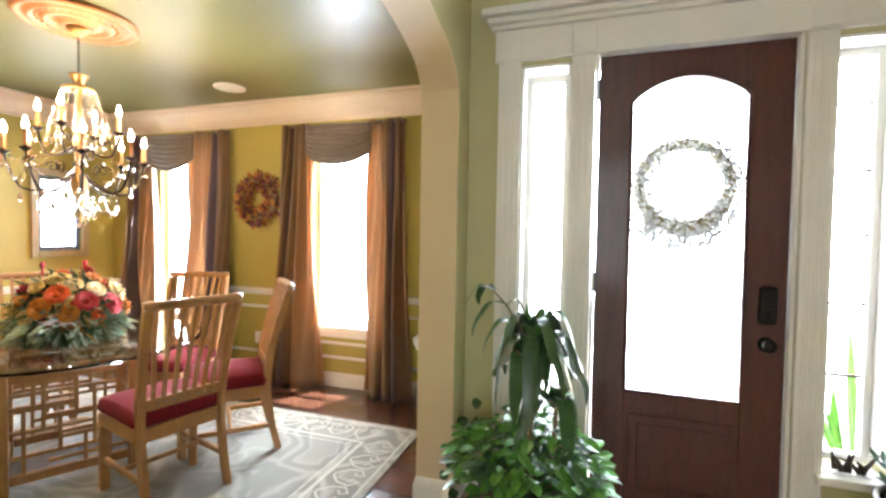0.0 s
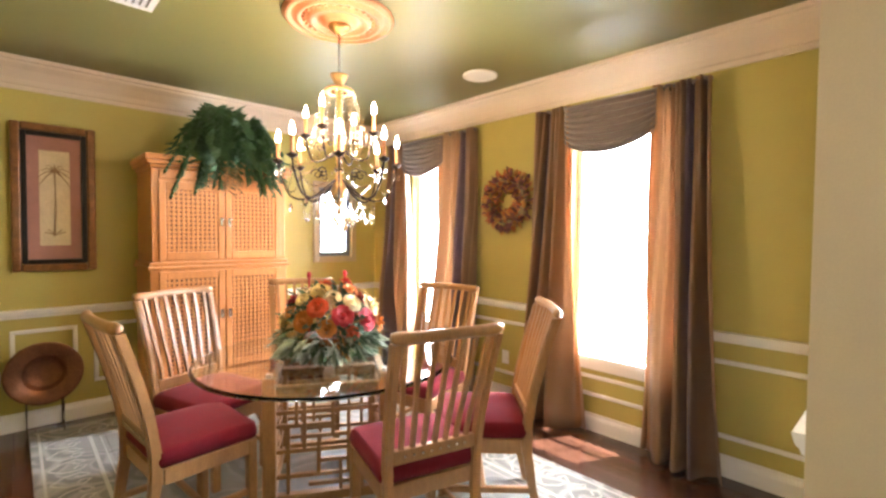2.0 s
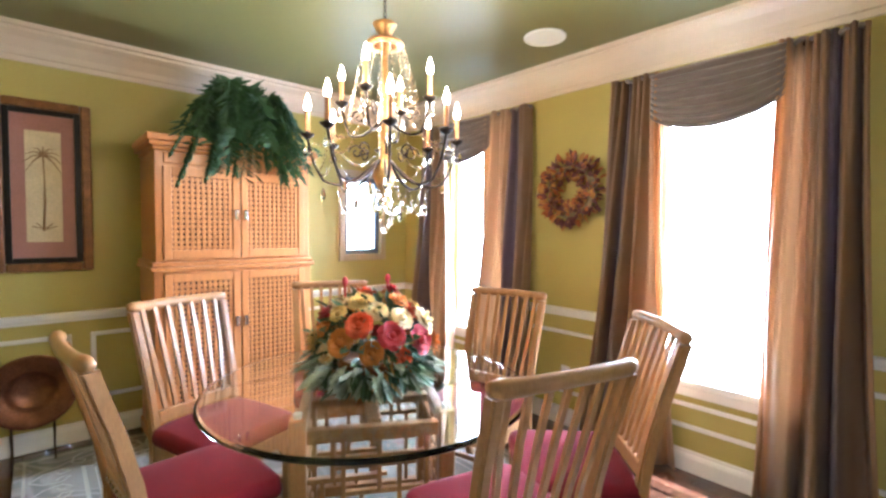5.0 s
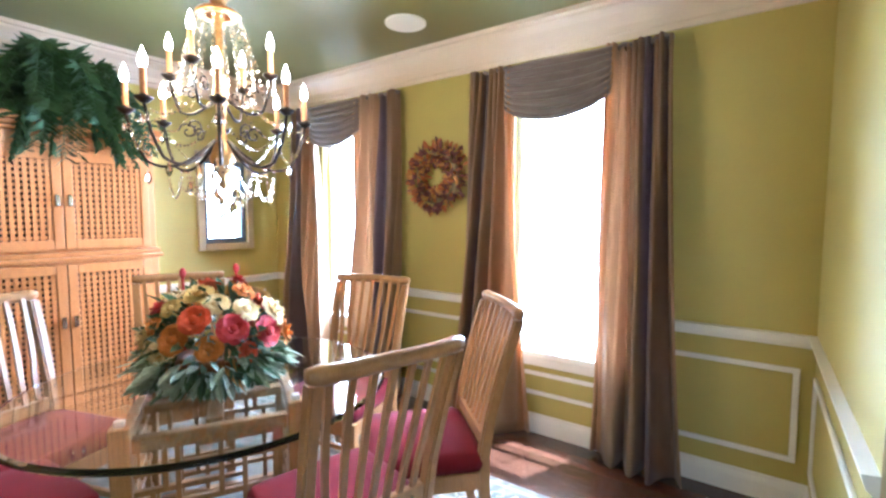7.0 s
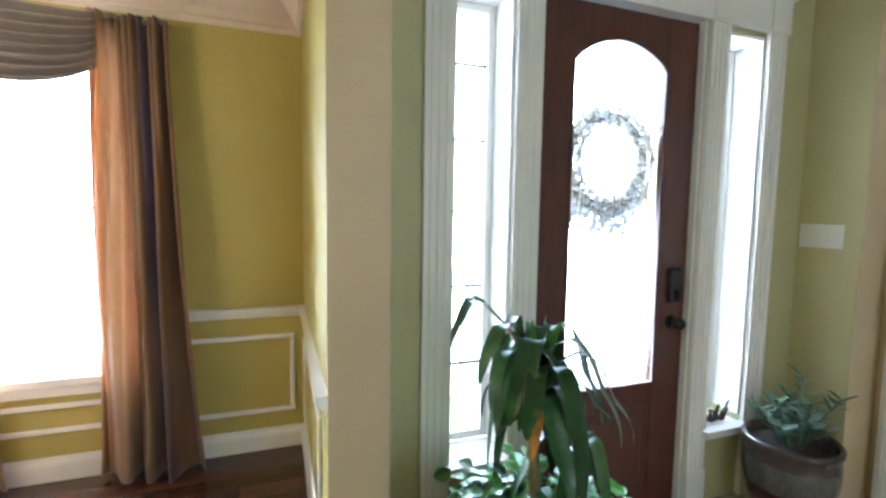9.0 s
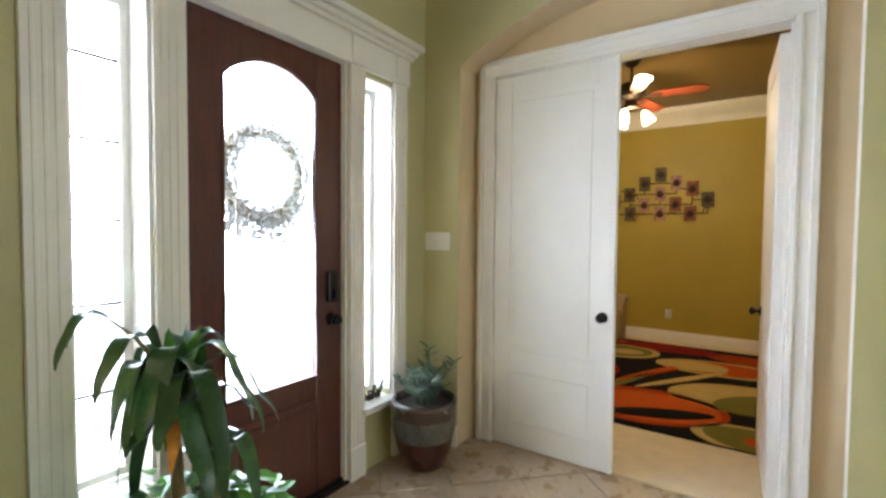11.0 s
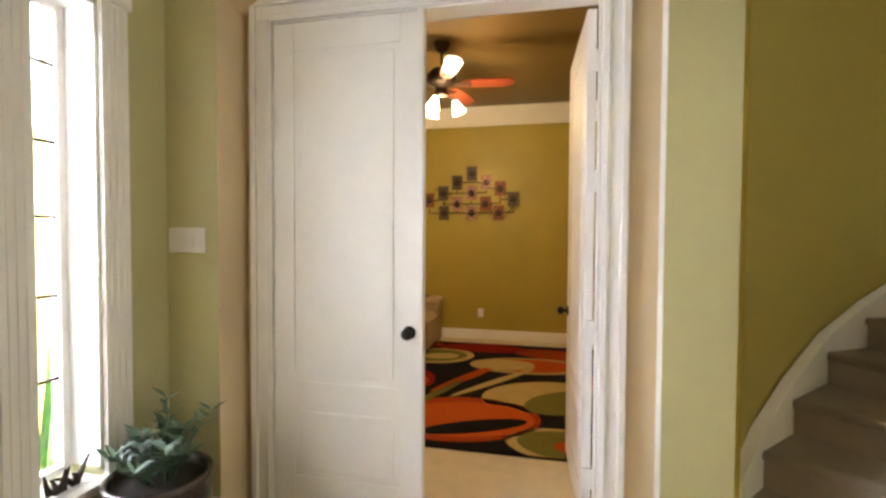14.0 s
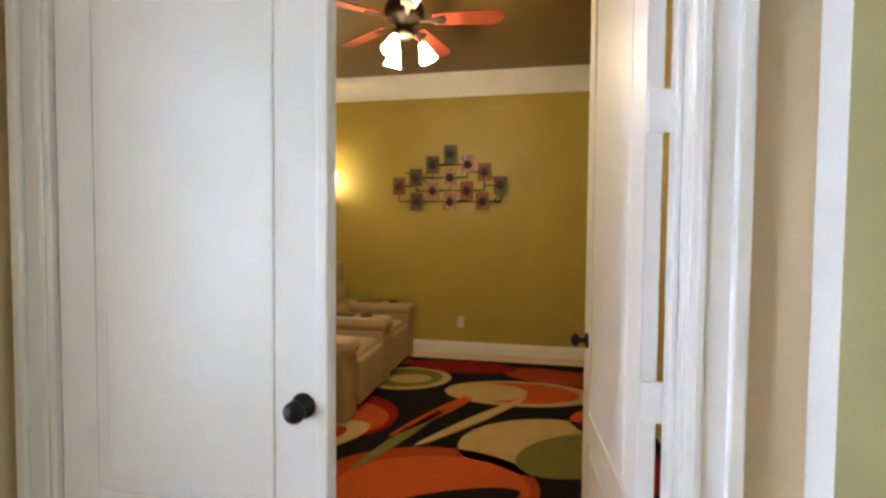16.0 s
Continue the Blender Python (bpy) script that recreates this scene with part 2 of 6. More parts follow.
def ball(bm, c, r, s=(1, 1, 1), n=8):
    c, m = Vector(c), max(3, n * 2 // 3)
    top, low = (bm.verts.new(c + Vector((0, 0, k * r * s[2]))) for k in (1, -1))
    rings = [[bm.verts.new(c + Vector((r * s[0] * math.sin(math.pi * j / m) * math.cos(2 * math.pi * i / n), r * s[1] * math.sin(math.pi * j / m) * math.sin(2 * math.pi * i / n), r * s[2] * math.cos(math.pi * j / m)))) for i in range(n)] for j in range(1, m)]
    for i in range(n):
        k = (i + 1) % n
        bm.faces.new((top, rings[0][i], rings[0][k]))
        bm.faces.new((low, rings[-1][k], rings[-1][i]))
        for p, q in zip(rings, rings[1:]):
            bm.faces.new((p[i], q[i], q[k], p[k]))
    return bm


def turned(bm, profile, n=24, m=None, caps=False):
    """A body of revolution about z from (radius, height) pairs."""
    m = m or Matrix()
    rings = [[bm.verts.new(m @ Vector((r * math.cos(2 * math.pi * i / n), r * math.sin(2 * math.pi * i / n), z))) for i in range(n)] for r, z in profile]
    for a, b in zip(rings, rings[1:]):
        for i in range(n):
            bm.faces.new((a[i], a[(i + 1) % n], b[(i + 1) % n], b[i]))
    if caps or profile[0][0] < 0.003:
        bm.faces.new(rings[0][::-1])
    if caps or profile[-1][0] < 0.003:
        bm.faces.new(rings[-1])
    return bm


def tube(bm, pts, r, n=6, taper=1.0):
    """A round rod along points."""
    pts = [Vector(p) for p in pts]
    rings = []
    for k, p in enumerate(pts):
        d = (pts[min(k + 1, len(pts) - 1)] - pts[max(k - 1, 0)]).normalized()
        q = d.to_track_quat("Z", "Y")
        rad = r * (1 + (taper - 1) * k / (len(pts) - 1))
        rings.append([bm.verts.new(p + q @ Vector((rad * math.cos(2 * math.pi * i / n), rad * math.sin(2 * math.pi * i / n), 0))) for i in range(n)])
    for a, b in zip(rings, rings[1:]):
        for i in range(n):
            bm.faces.new((a[i], a[(i + 1) % n], b[(i + 1) % n], b[i]))
    bm.faces.new(rings[0][::-1])
    bm.faces.new(rings[-1])
    return bm


def prism(bm, outline, depth, m):
    """A flat outline (x, y) drawn out along z by depth, placed by m."""
    lo = [bm.verts.new(m @ Vector((x, y, 0))) for x, y in outline]
    hi = [bm.verts.new(m @ Vector((x, y, depth))) for x, y in outline]
    bm.faces.new(lo[::-1])
    bm.faces.new(hi)
    k = len(lo)
    for i in range(k):
        bm.faces.new((lo[i], lo[(i + 1) % k], hi[(i + 1) % k], hi[i]))
    return bm


# local x, y, z to world y, z, x: an outline in a wall that stands across x
ACROSS = Matrix(((0, 0, 1, 0), (1, 0, 0, 0), (0, 1, 0, 0), (0, 0, 0, 1)))
# local x, y, z to world x, z, -y
ALONG = Matrix(((1, 0, 0, 0), (0, 0, -1, 0), (0, 1, 0, 0), (0, 0, 0, 1)))


def part(name, bm, material, parent=None, label="", smooth=False):
    bmesh.ops.recalc_face_normals(bm, faces=bm.faces[:])
    me = bpy.data.meshes.new(name)
    bm.to_mesh(me)
    bm.free()
    me.materials.append(material)
    if smooth:
        for p in me.polygons:
            p.use_smooth = True
    ob = new(name, me)
    ob.parent = parent
    if label:
        ob["label"] = label
    return ob


def sharp(ob, angle=40):
    ob.data.set_sharp_from_angle(angle=radians(angle))
    return ob


def thing(name, label, category, group="", m=None):
    ob = tagged(new(name), label, category, group)
    ob.empty_display_size = 0.05
    if m is not None:
        ob.matrix_world = m
    return ob


def bms(*boxes, bevel=0.0):
    bm = bmesh.new()
    for b in boxes:
        box(bm, *b, bevel=bevel)
    return bm


def struct(name, bm, material, label, category, parent=None):
    return tagged(part(name, bm, material, parent), label, category, kind="structure")


# ---- the large structure ----
L, W, F, AX0, AX1 = -4.26, 3.60, 2.36, -0.005, 0.195
H, FH, OH = 2.66, 3.5, 3.07
JY = 2.15
RB = -5.0
DB = -1.6

# outer walls of the dining room
def window_wall(x0, x1, y0, y1, h, holes):
    """Boxes of a wall along x with rectangular holes (x0, x1, z0, z1), in order of x."""
    out, at = [], x0
    for a, b, lo, hi in holes:
        out += [(at, a, y0, y1, 0, h), (a, b, y0, y1, 0, lo), (a, b, y0, y1, hi, h)]
        at = b
    return [q for q in out + [(at, x1, y0, y1, 0, h)] if q[5] > q[4]]


struct("wall_north", bms(*window_wall(L - 0.18, AX1, W, W + 0.18, H + 0.1, [(-3.55, -2.79, 0.56, 2.32), (-1.64, -0.88, 0.56, 2.32)])), OLIVE, "olive painted dining room wall with two tall windows", "wall")
struct("wall_west", bms((L - 0.18, L, DB, 2.865, 0, H + 0.1), (L - 0.18, L, 3.265, W, 0, H + 0.1), (L - 0.18, L, 2.865, 3.265, 0, 1.20), (L - 0.18, L, 2.865, 3.265, 1.95, H + 0.1)), OLIVE, "olive painted dining room wall with a small window", "wall")
struct("wall_south", bms((L - 0.18, AX1, DB - 0.15, DB, 0, H + 0.1)), OLIVE, "plain olive painted dining room wall", "wall")
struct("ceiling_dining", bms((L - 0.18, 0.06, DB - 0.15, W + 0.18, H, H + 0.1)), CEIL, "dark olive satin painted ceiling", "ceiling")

# arched opening between hall and dining room
def arch_z(y):
    s = min(1.0, abs(y - 0.34) / 1.81)
    return 2.17 + 0.33 * math.sqrt(max(0.0, 1 - s ** 2.2))


ys = [JY - 3.62 * k / 40 for k in range(41)]
outline = [(W, 0), (W, FH), (DB, FH), (DB, 0), (-1.47, 0)] + [(y, arch_z(y)) for y in ys[::-1]] + [(JY, 0)]
bm = prism(bmesh.new(), [(a, b) for a, b in outline], AX1 - AX0, Matrix.Translation((AX0, 0, 0)) @ ACROSS)
ARCHW = struct("wall_arch", bm, OLIVE, "wall with a wide arched opening between hall and dining room", "wall")
ARCHW.data.materials.append(SAGE)
ARCHW.data.materials.append(TAN)


for p in ARCHW.data.polygons:
    p.material_index = 1 if p.normal.x > 0.9 else (0 if p.normal.x < -0.9 else 2)

# hall: front wall, with door and sidelights
holes = [(0.48, 0.735, 0.42, 2.328), (0.85, 1.735, 0.0, 2.368), (1.85, 2.11, 0.36, 2.328)]
struct("wall_front", bms(*window_wall(AX1, 2.45, F, F + 0.26, FH, holes)), SAGE, "sage green hall wall with front door and sidelights", "wall")
# hall: wall with the arched niche of the study doors
def niche_z(y):
    s = min(1.0, abs(y - 1.09) / 0.985)
    return 2.50 + 0.29 * (1 - s ** 2)


ny = [2.075 - 1.965 * k / 24 for k in range(25)]
left = [(2.62, 0), (2.62, FH), (1.06, FH)] + [(y, niche_z(y)) for y in ny if y >= 1.06][::-1] + [(2.075, 0)]
bm = prism(bmesh.new(), left, 0.22, Matrix.Translation((2.45, 0, 0)) @ ACROSS)
right = [(1.06, FH), (-0.165, FH), (-0.165, 0), (0.11, 0)] + [(y, niche_z(y)) for y in ny if y <= 1.06][::-1] + [(1.06, niche_z(1.06))]
bm2 = prism(bmesh.new(), right, 0.09, Matrix.Translation((2.58, 0, 0)) @ ACROSS)
nl = struct("wall_niche", bm, SAGE, "sage green wall with an arched niche round the study doors", "wall")
nr = struct("wall_niche_2", bm2, SAGE, "sage green wall beside the study doors and stairs", "wall")
for o in (nl, nr):
    o.data.materials.append(TAN)
    # cream on the right reveal paints in door daylight over the niche's tan
    o.data.materials.append(CREAM)
    for p in o.data.polygons:
        p.material_index = 0 if p.normal.x < -0.9 or p.normal.y < -0.9 and p.center.y < 0 else 2 if o == nr and p.normal.y > 0.9 else 1
struct("wall_study", bms((2.67, 2.80, 1.935, 2.62, 0, FH), (2.67, 2.80, -0.165, 0.335, 0, FH), (2.67, 2.80, 0.335, 1.935, 2.46, FH)), TAN, "tan back wall of the niche with double door opening", "wall")
# stair wall, running off at an angle, and the rest of the hall shell
sw = [(2.581, -0.1645), (2.895, -0.275), (3.09, -0.42), (3.355, -0.665), (3.725, -1.02), (3.925, -1.34), (4.1, -1.68), (4.2, -2.4)]
bm = prism(bmesh.new(), sw + [(x + 0.06, y + 0.06) for x, y in sw[:0:-1]] + [(2.68, -0.1645)], FH, Matrix())
so = struct("wall_stairs", bm, OLIVE, "olive curved wall of the staircase", "wall")
for p in so.data.polygons:
    p.use_smooth = True
sharp(so, 50)
struct("wall_hall_east", bms((4.2, 4.3, RB, -2.35, 0, FH)), SAGE, "plain hall wall beyond the stairs", "wall")
# unseen wall added to keep the rear fill light off the stairs
struct("wall_stair_shade", bms((1.5, 4.2, -2.75, -2.65, 0, FH)), SAGE, "plain unseen wall added behind the staircase to shade it", "wall")
struct("wall_hall_west", bms((AX0, AX1, RB, DB, 0, FH)), SAGE, "plain hall wall", "wall")
struct("wall_hall_south", bms((AX0, 4.3, RB - 0.1, RB, 0, FH)), SAGE, "plain hall wall behind the walk", "wall")
struct("ceiling_hall", bms((AX0, 4.4, RB - 0.1, F + 0.26, FH, FH + 0.1)), WHITE, "plain high hall ceiling", "ceiling")
# study shell
struct("wall_study_east", bms((6.65, 6.80, -0.42, 3.7, 0, OH)), OFFWALL, "mustard painted study wall", "wall")
struct("wall_study_north", bms((2.80, 6.80, 3.6, 3.75, 0, OH), (2.67, 2.80, 2.62, 3.75, 0, OH)), OFFWALL, "mustard painted study wall behind the sofa", "wall")
struct("wall_study_south", bms((2.80, 6.80, -0.27, -0.20, 0, OH)), OFFWALL, "mustard painted study wall", "wall")
struct("ceiling_study", bms((2.80, 6.80, -0.42, 3.75, OH, OH + 0.1)), OFFCEIL, "dark brown painted study ceiling", "ceiling")
# floors
struct("floor_dining", bms((L - 0.18, 0.03, DB - 0.15, W + 0.18, -0.12, -0.012)), CHERRY, "dark subfloor under the cherry planks", "floor")
struct("floor_hall", bms((0.03, 4.4, RB - 0.1, F + 0.26, -0.12, -0.006)), GROUT, "grouted bed of the hall's stone floor", "floor")
struct("floor_study", bms((2.70, 6.80, -0.20, 3.6, -0.006, 0.006)), CARPET, "cream carpeted study floor", "floor")
# unseen slab added over the porch to keep direct sun off the door glass
struct("porch_sun_block", bms((0.14, 4.2, F + 0.26, 3.8, 3.3, 3.38)), WHITE, "plain unseen slab added outside the front door to block sun", "ceiling")
struct("ground", bms((-60, 60, W + 0.18, 80, -0.35, -0.15), (AX1, 60, F + 0.26, W + 0.18, -0.35, -0.15)), PAVE, "pale paved ground outside", "ground")
# added glowing sheets that whiten the glass and light the rooms
struct("backdrop", bms((-30, 30, 12, 12.1, -1, 16), (-14, -13.9, -5, 12, -1, 16)), GLOW, "plain glowing sheet standing in for the bright outdoors", "backdrop")


# ---- trim ----
def moulding(name, pts, path, material, label, category="trim"):
    """A moulding: a section (out, up) swept along a level path of (x, y); out is to the left of the way."""
    bm = bmesh.new()
    rows = []
    for k, (x, y, z) in enumerate(path):
        dirs = []
        if k > 0:
            dirs.append((Vector(path[k]) - Vector(path[k - 1])).normalized())
        if k < len(path) - 1:
            dirs.append((Vector(path[k + 1]) - Vector(path[k])).normalized())
        d = sum(dirs, Vector()).normalized()
        left = Vector((-d.y, d.x, 0)) / max(0.3, d.dot(dirs[0]))
        rows.append([bm.verts.new(Vector((x, y, z)) + left * o + Vector((0, 0, u))) for o, u in pts])
    for a, b in zip(rows, rows[1:]):
        for i in range(len(pts)):
            j = (i + 1) % len(pts)
            bm.faces.new((a[i], a[j], b[j], b[i]))
    bm.faces.new(rows[0])
    bm.faces.new(rows[-1][::-1])
    return struct(name, bm, material, label, category)


CROWN = [(0, -0.2), (0.014, -0.2), (0.02, -0.17), (0.03, -0.165), (0.045, -0.13), (0.09, -0.075), (0.13, -0.045), (0.135, -0.03), (0.16, -0.025), (0.165, 0), (0, 0)]
moulding("trim_crown", CROWN, [(AX0 - 0.001, DB, H), (AX0 - 0.001, W, H), (L, W, H), (L, DB, H)], SHADED_WHITE, "wide white crown moulding round the dining room ceiling")
BASE = [(0, 0), (0.018, 0), (0.018, 0.085), (0.014, 0.1), (0.008, 0.112), (0.006, 0.13), (0, 0.13)]
moulding("baseboard_dining", BASE, [(AX0, JY, 0), (AX0, W, 0), (L, W, 0), (L, DB, 0)], WHITE, "white baseboard round the dining room", "baseboard")
RAIL = [(0, -0.03), (0.008, -0.03), (0.014, -0.012), (0.024, -0.006), (0.03, 0.012), (0.034, 0.03), (0.0, 0.034)]
moulding("trim_chair_rail", RAIL, [(AX0, JY, 0.845), (AX0, W, 0.845), (-0.88, W, 0.845)], WHITE, "white chair rail moulding", "trim")
moulding("trim_chair_rail", RAIL, [(-1.64, W, 0.845), (-2.79, W, 0.845)], WHITE, "white chair rail moulding between the windows", "trim")
moulding("trim_chair_rail", RAIL, [(-3.55, W, 0.845), (L, W, 0.845), (L, DB, 0.845)], WHITE, "white chair rail moulding", "trim")


def panel_trim(a0, a1, z0, z1, wall, side):
    """A rectangle of picture moulding on a wall: wall 'y' at W or 'x' at a place, side +1 or -1 for where it stands out."""
    bm = bmesh.new()
    t, d = 0.028, 0.014
    for p0, p1, q0, q1 in ((a0, a1, z0, z0 + t), (a0, a1, z1 - t, z1), (a0, a0 + t, z0 + t, z1 - t), (a1 - t, a1, z0 + t, z1 - t)):
        if wall[0] == "y":
            box(bm, p0, p1, wall[1], wall[1] + side * d, q0, q1, bevel=0.005)
        else:
            box(bm, wall[1], wall[1] + side * d, p0, p1, q0, q1, bevel=0.005)
    return struct("trim_panel", bm, WHITE, "white picture frame moulding on the lower wall", "trim")


panel_trim(-0.80, -0.06, 0.23, 0.71, ("y", W), -1)
panel_trim(-1.60, -0.92, 0.26, 0.42, ("y", W), -1)
panel_trim(-2.70, -1.70, 0.24, 0.71, ("y", W), -1)
panel_trim(-3.51, -2.83, 0.26, 0.42, ("y", W), -1)
panel_trim(-4.16, -3.61, 0.24, 0.71, ("y", W), -1)
panel_trim(2.36, 3.48, 0.24, 0.71, ("x", AX0), -1)
for a, b in ((-1.5, -0.45), (-0.35, 0.33), (0.45, 0.83), (0.93, 2.2), (2.4, 3.45)):
    panel_trim(a, b, 0.27, 0.73, ("x", L), 1)
HB = [(0, 0), (0.016, 0), (0.016, 0.10), (0.012, 0.12), (0.004, 0.14), (0, 0.14)]
moulding("baseboard_hall", HB, [(2.58, -0.165, 0), (2.58, 0.11, 0)], WHITE, "white baseboard beside the study doors", "baseboard")
moulding("baseboard_hall", HB, [(2.45, 2.075, 0), (2.45, F, 0), (2.23, F, 0)], WHITE, "white baseboard beside the front door", "baseboard")
moulding("baseboard_hall", HB, [(0.36, F, 0), (AX1, F, 0), (AX1, JY, 0)], WHITE, "white baseboard beside the front door", "baseboard")
moulding("baseboard_arch", HB, [(AX1 + 0.0005, JY, 0), (AX0, JY, 0)], WHITE, "white baseboard on the arch jamb", "baseboard")
OCROWN = [(o, u * 1.1) for o, u in CROWN]
moulding("trim_study_crown", OCROWN, [(6.65, -0.30, OH), (6.65, 3.6, OH), (2.8, 3.6, OH)], WHITE, "wide white crown moulding in the study")
moulding("baseboard_study", BASE, [(6.65, -0.30, 0.006), (6.65, 3.6, 0.006), (2.8, 3.6, 0.006)], WHITE, "white baseboard in the study", "baseboard")

# ---- front door, sidelights and their casing ----
def casing():
    bm = bmesh.new()
    y0, y1 = F - 0.026, F
    for a, b in ((0.36, 0.48), (0.735, 0.85), (1.735, 1.85), (2.11, 2.23)):
        box(bm, a, b, y0, y1, 0, 2.348, bevel=0.004)
        for k in (0.25, 0.5, 0.75):
            box(bm, a + (b - a) * k - 0.007, a + (b - a) * k + 0.007, y0 - 0.005, y0, 0.2, 2.328, bevel=0.003)
        box(bm, a - 0.004, b + 0.004, y0 - 0.008, y1, 0, 0.19, bevel=0.004)
    box(bm, 0.34, 2.25, y0 - 0.002, y1, 2.350, 2.513, bevel=0.004)
    for a in (0.36, 0.735, 1.735, 2.11):
        box(bm, a, a + 0.12, y0 - 0.012, y0 - 0.002, 2.358, 2.508, bevel=0.004)
    box(bm, 0.32, 2.27, y0 - 0.02, y1, 2.514, 2.540, bevel=0.005)
    box(bm, 0.30, 2.29, y0 - 0.045, y1, 2.541, 2.573, bevel=0.01)
    box(bm, 0.275, 2.315, y0 - 0.075, y1, 2.574, 2.613, bevel=0.008)
    for a, b in ((0.48, 0.735), (1.85, 2.11)):
        box(bm, a, a + 0.012, F + 0.001, F + 0.25, 0.43, 2.318)
        box(bm, b - 0.012, b, F + 0.001, F + 0.25, 0.43, 2.318)
        box(bm, a + 0.012, b - 0.012, F + 0.001, F + 0.25, 2.313, 2.326)
    box(bm, 0.852, 0.868, F + 0.001, F + 0.25, 0, 2.366)
    box(bm, 1.717, 1.733, F + 0.001, F + 0.25, 0, 2.366)
    box(bm, 0.868, 1.717, F + 0.001, F + 0.25, 2.353, 2.366)
    return struct("trim_front_door", bm, WHITE, "white fluted casing and cornice round the front door", "trim")


casing()


def sidelight(x0, x1, z0, name):
    ob = tagged(new(name), "tall white sidelight window with leaded panes", "window", kind="structure")
    y = F + 0.15
    part("window_frame", bms((x0 + 0.012, x0 + 0.045, y, y + 0.05, z0, 2.313), (x1 - 0.045, x1 - 0.012, y, y + 0.05, z0, 2.313), (x0 + 0.045, x1 - 0.045, y, y + 0.05, z0, z0 + 0.035), (x0 + 0.045, x1 - 0.045, y, y + 0.05, 2.278, 2.313), bevel=0.004), WHITE, ob)
    part("window_sill", bms((x0 - 0.03, x1 + 0.03, F - 0.06, F - 0.001, z0 - 0.04, z0 - 0.002), (x0 + 0.012, x1 - 0.012, F - 0.001, y, z0 - 0.03, z0 - 0.002), bevel=0.004), WHITE, ob)
    zs = [z0 + 0.035] + [z for z in (0.80, 1.14, 1.46, 1.76, 2.07) if z > z0 + 0.1] + [2.278]
    for a, b in zip(zs, zs[1:]):
        p = part("pane", bms((x0 + 0.045, x1 - 0.045, y + 0.02, y + 0.025, a + 0.004, b - 0.004)), GLASS, ob)
        p.visible_shadow = False
    for z in zs[1:-1]:
        part("muntin", bms((x0 + 0.045, x1 - 0.045, y + 0.014, y + 0.03, z - 0.006, z + 0.006)), IRON, ob)


sidelight(0.48, 0.735, 0.46, "window_1")
sidelight(1.85, 2.11, 0.40, "window_2")


def front_door():
    ob = thing("front_door", "dark mahogany front door with arched glass, closed", "door")
    y0, y1, x0, x1, g0, g1 = F + 0.03, F + 0.075, 0.872, 1.713, 1.03, 1.54
    arch = [(g1 + (g0 - g1) * k / 16, 2.105 + 0.115 * math.sin(math.pi * k / 16) ** 0.75) for k in range(17)]
    place = Matrix.Translation((0, y1, 0)) @ ALONG
    part("stile", bms((x0, g0, y0, y1, 0.015, 2.348), bevel=0.003), DOORWOOD, ob)
    part("stile", bms((g1, x1, y0, y1, 0.015, 2.348), bevel=0.003), DOORWOOD, ob)
    part("bottom_rail", bms((g0, g1, y0 + 0.004, y1, 0.015, 0.655), bevel=0.003), DOORWOOD, ob)
    part("top_rail", prism(bmesh.new(), [(g0, 2.348), (g0, 2.105)] + arch[::-1][1:-1] + [(g1, 2.105), (g1, 2.348)], 0.041, place), DOORWOOD, ob)
    part("raised_panel", bms((g0 + 0.02, g1 - 0.02, y0 - 0.006, y0 + 0.006, 0.16, 0.54), (g0 + 0.06, g1 - 0.06, y0 - 0.014, y0 - 0.005, 0.20, 0.50), bevel=0.006), DOORWOOD, ob)
    bead = [(g0, y0, 0.655)] + [(g0, y0, z) for z in (1.2, 2.105)] + [(x, y0, z) for x, z in arch[::-1]] + [(g1, y0, 1.2), (g1, y0, 0.655), (g0, y0, 0.655)]
    part("glazing_bead", tube(bmesh.new(), bead, 0.009, 6), DOORWOOD, ob, smooth=True)
    gl = part("glass", prism(bmesh.new(), [(g0, 0.655)] + arch[::-1] + [(g1, 0.655)], 0.006, Matrix.Translation((0, y0 + 0.028, 0)) @ ALONG), GLASS, ob, "clear leaded glass")
    gl.visible_shadow = False
    bm = bmesh.new()
    for z in (0.72, 1.86, 2.06):
        box(bm, g0, g1, y0 + 0.018, y0 + 0.022, z - 0.0025, z + 0.0025)
    for x in (g0 + 0.07, (g0 + g1) / 2, g1 - 0.07):
        box(bm, x - 0.0025, x + 0.0025, y0 + 0.014, y0 + 0.0179, 0.655, 2.13)
    part("lead_came", bm, CHROME, ob, "thin pale lead strips")
    pad = part("keypad_lock", bms((1.60, 1.672, y0 - 0.028, y0, 1.04, 1.21), bevel=0.012), BLACK, ob, "black keypad deadbolt")
    part("thumb_turn", bms((1.628, 1.644, y0 - 0.05, y0 - 0.028, 1.06, 1.11), bevel=0.004), BLACK, pad)
    kn = part("door_handle", turned(bmesh.new(), [(0.001, 0.075), (0.024, 0.07), (0.031, 0.05), (0.022, 0.03), (0.012, 0.025), (0.012, 0.01), (0.034, 0.006), (0.034, 0)], 18, Matrix.Translation((1.636, y0, 0.945)) @ Matrix.Rotation(radians(90), 4, "X")), BLACK, ob, "dark bronze door knob", smooth=True)
    for z in (0.3, 1.2, 2.18):
        part("hinge", rod(bmesh.new(), (x0 - 0.004, y0 - 0.008, z - 0.05), (x0 - 0.004, y0 - 0.008, z + 0.05), 0.007), BLACK, ob)
    part("weather_strip", bms((x0, x1, y0 - 0.015, y0, 0.002, 0.03)), BLACK, ob)


front_door()
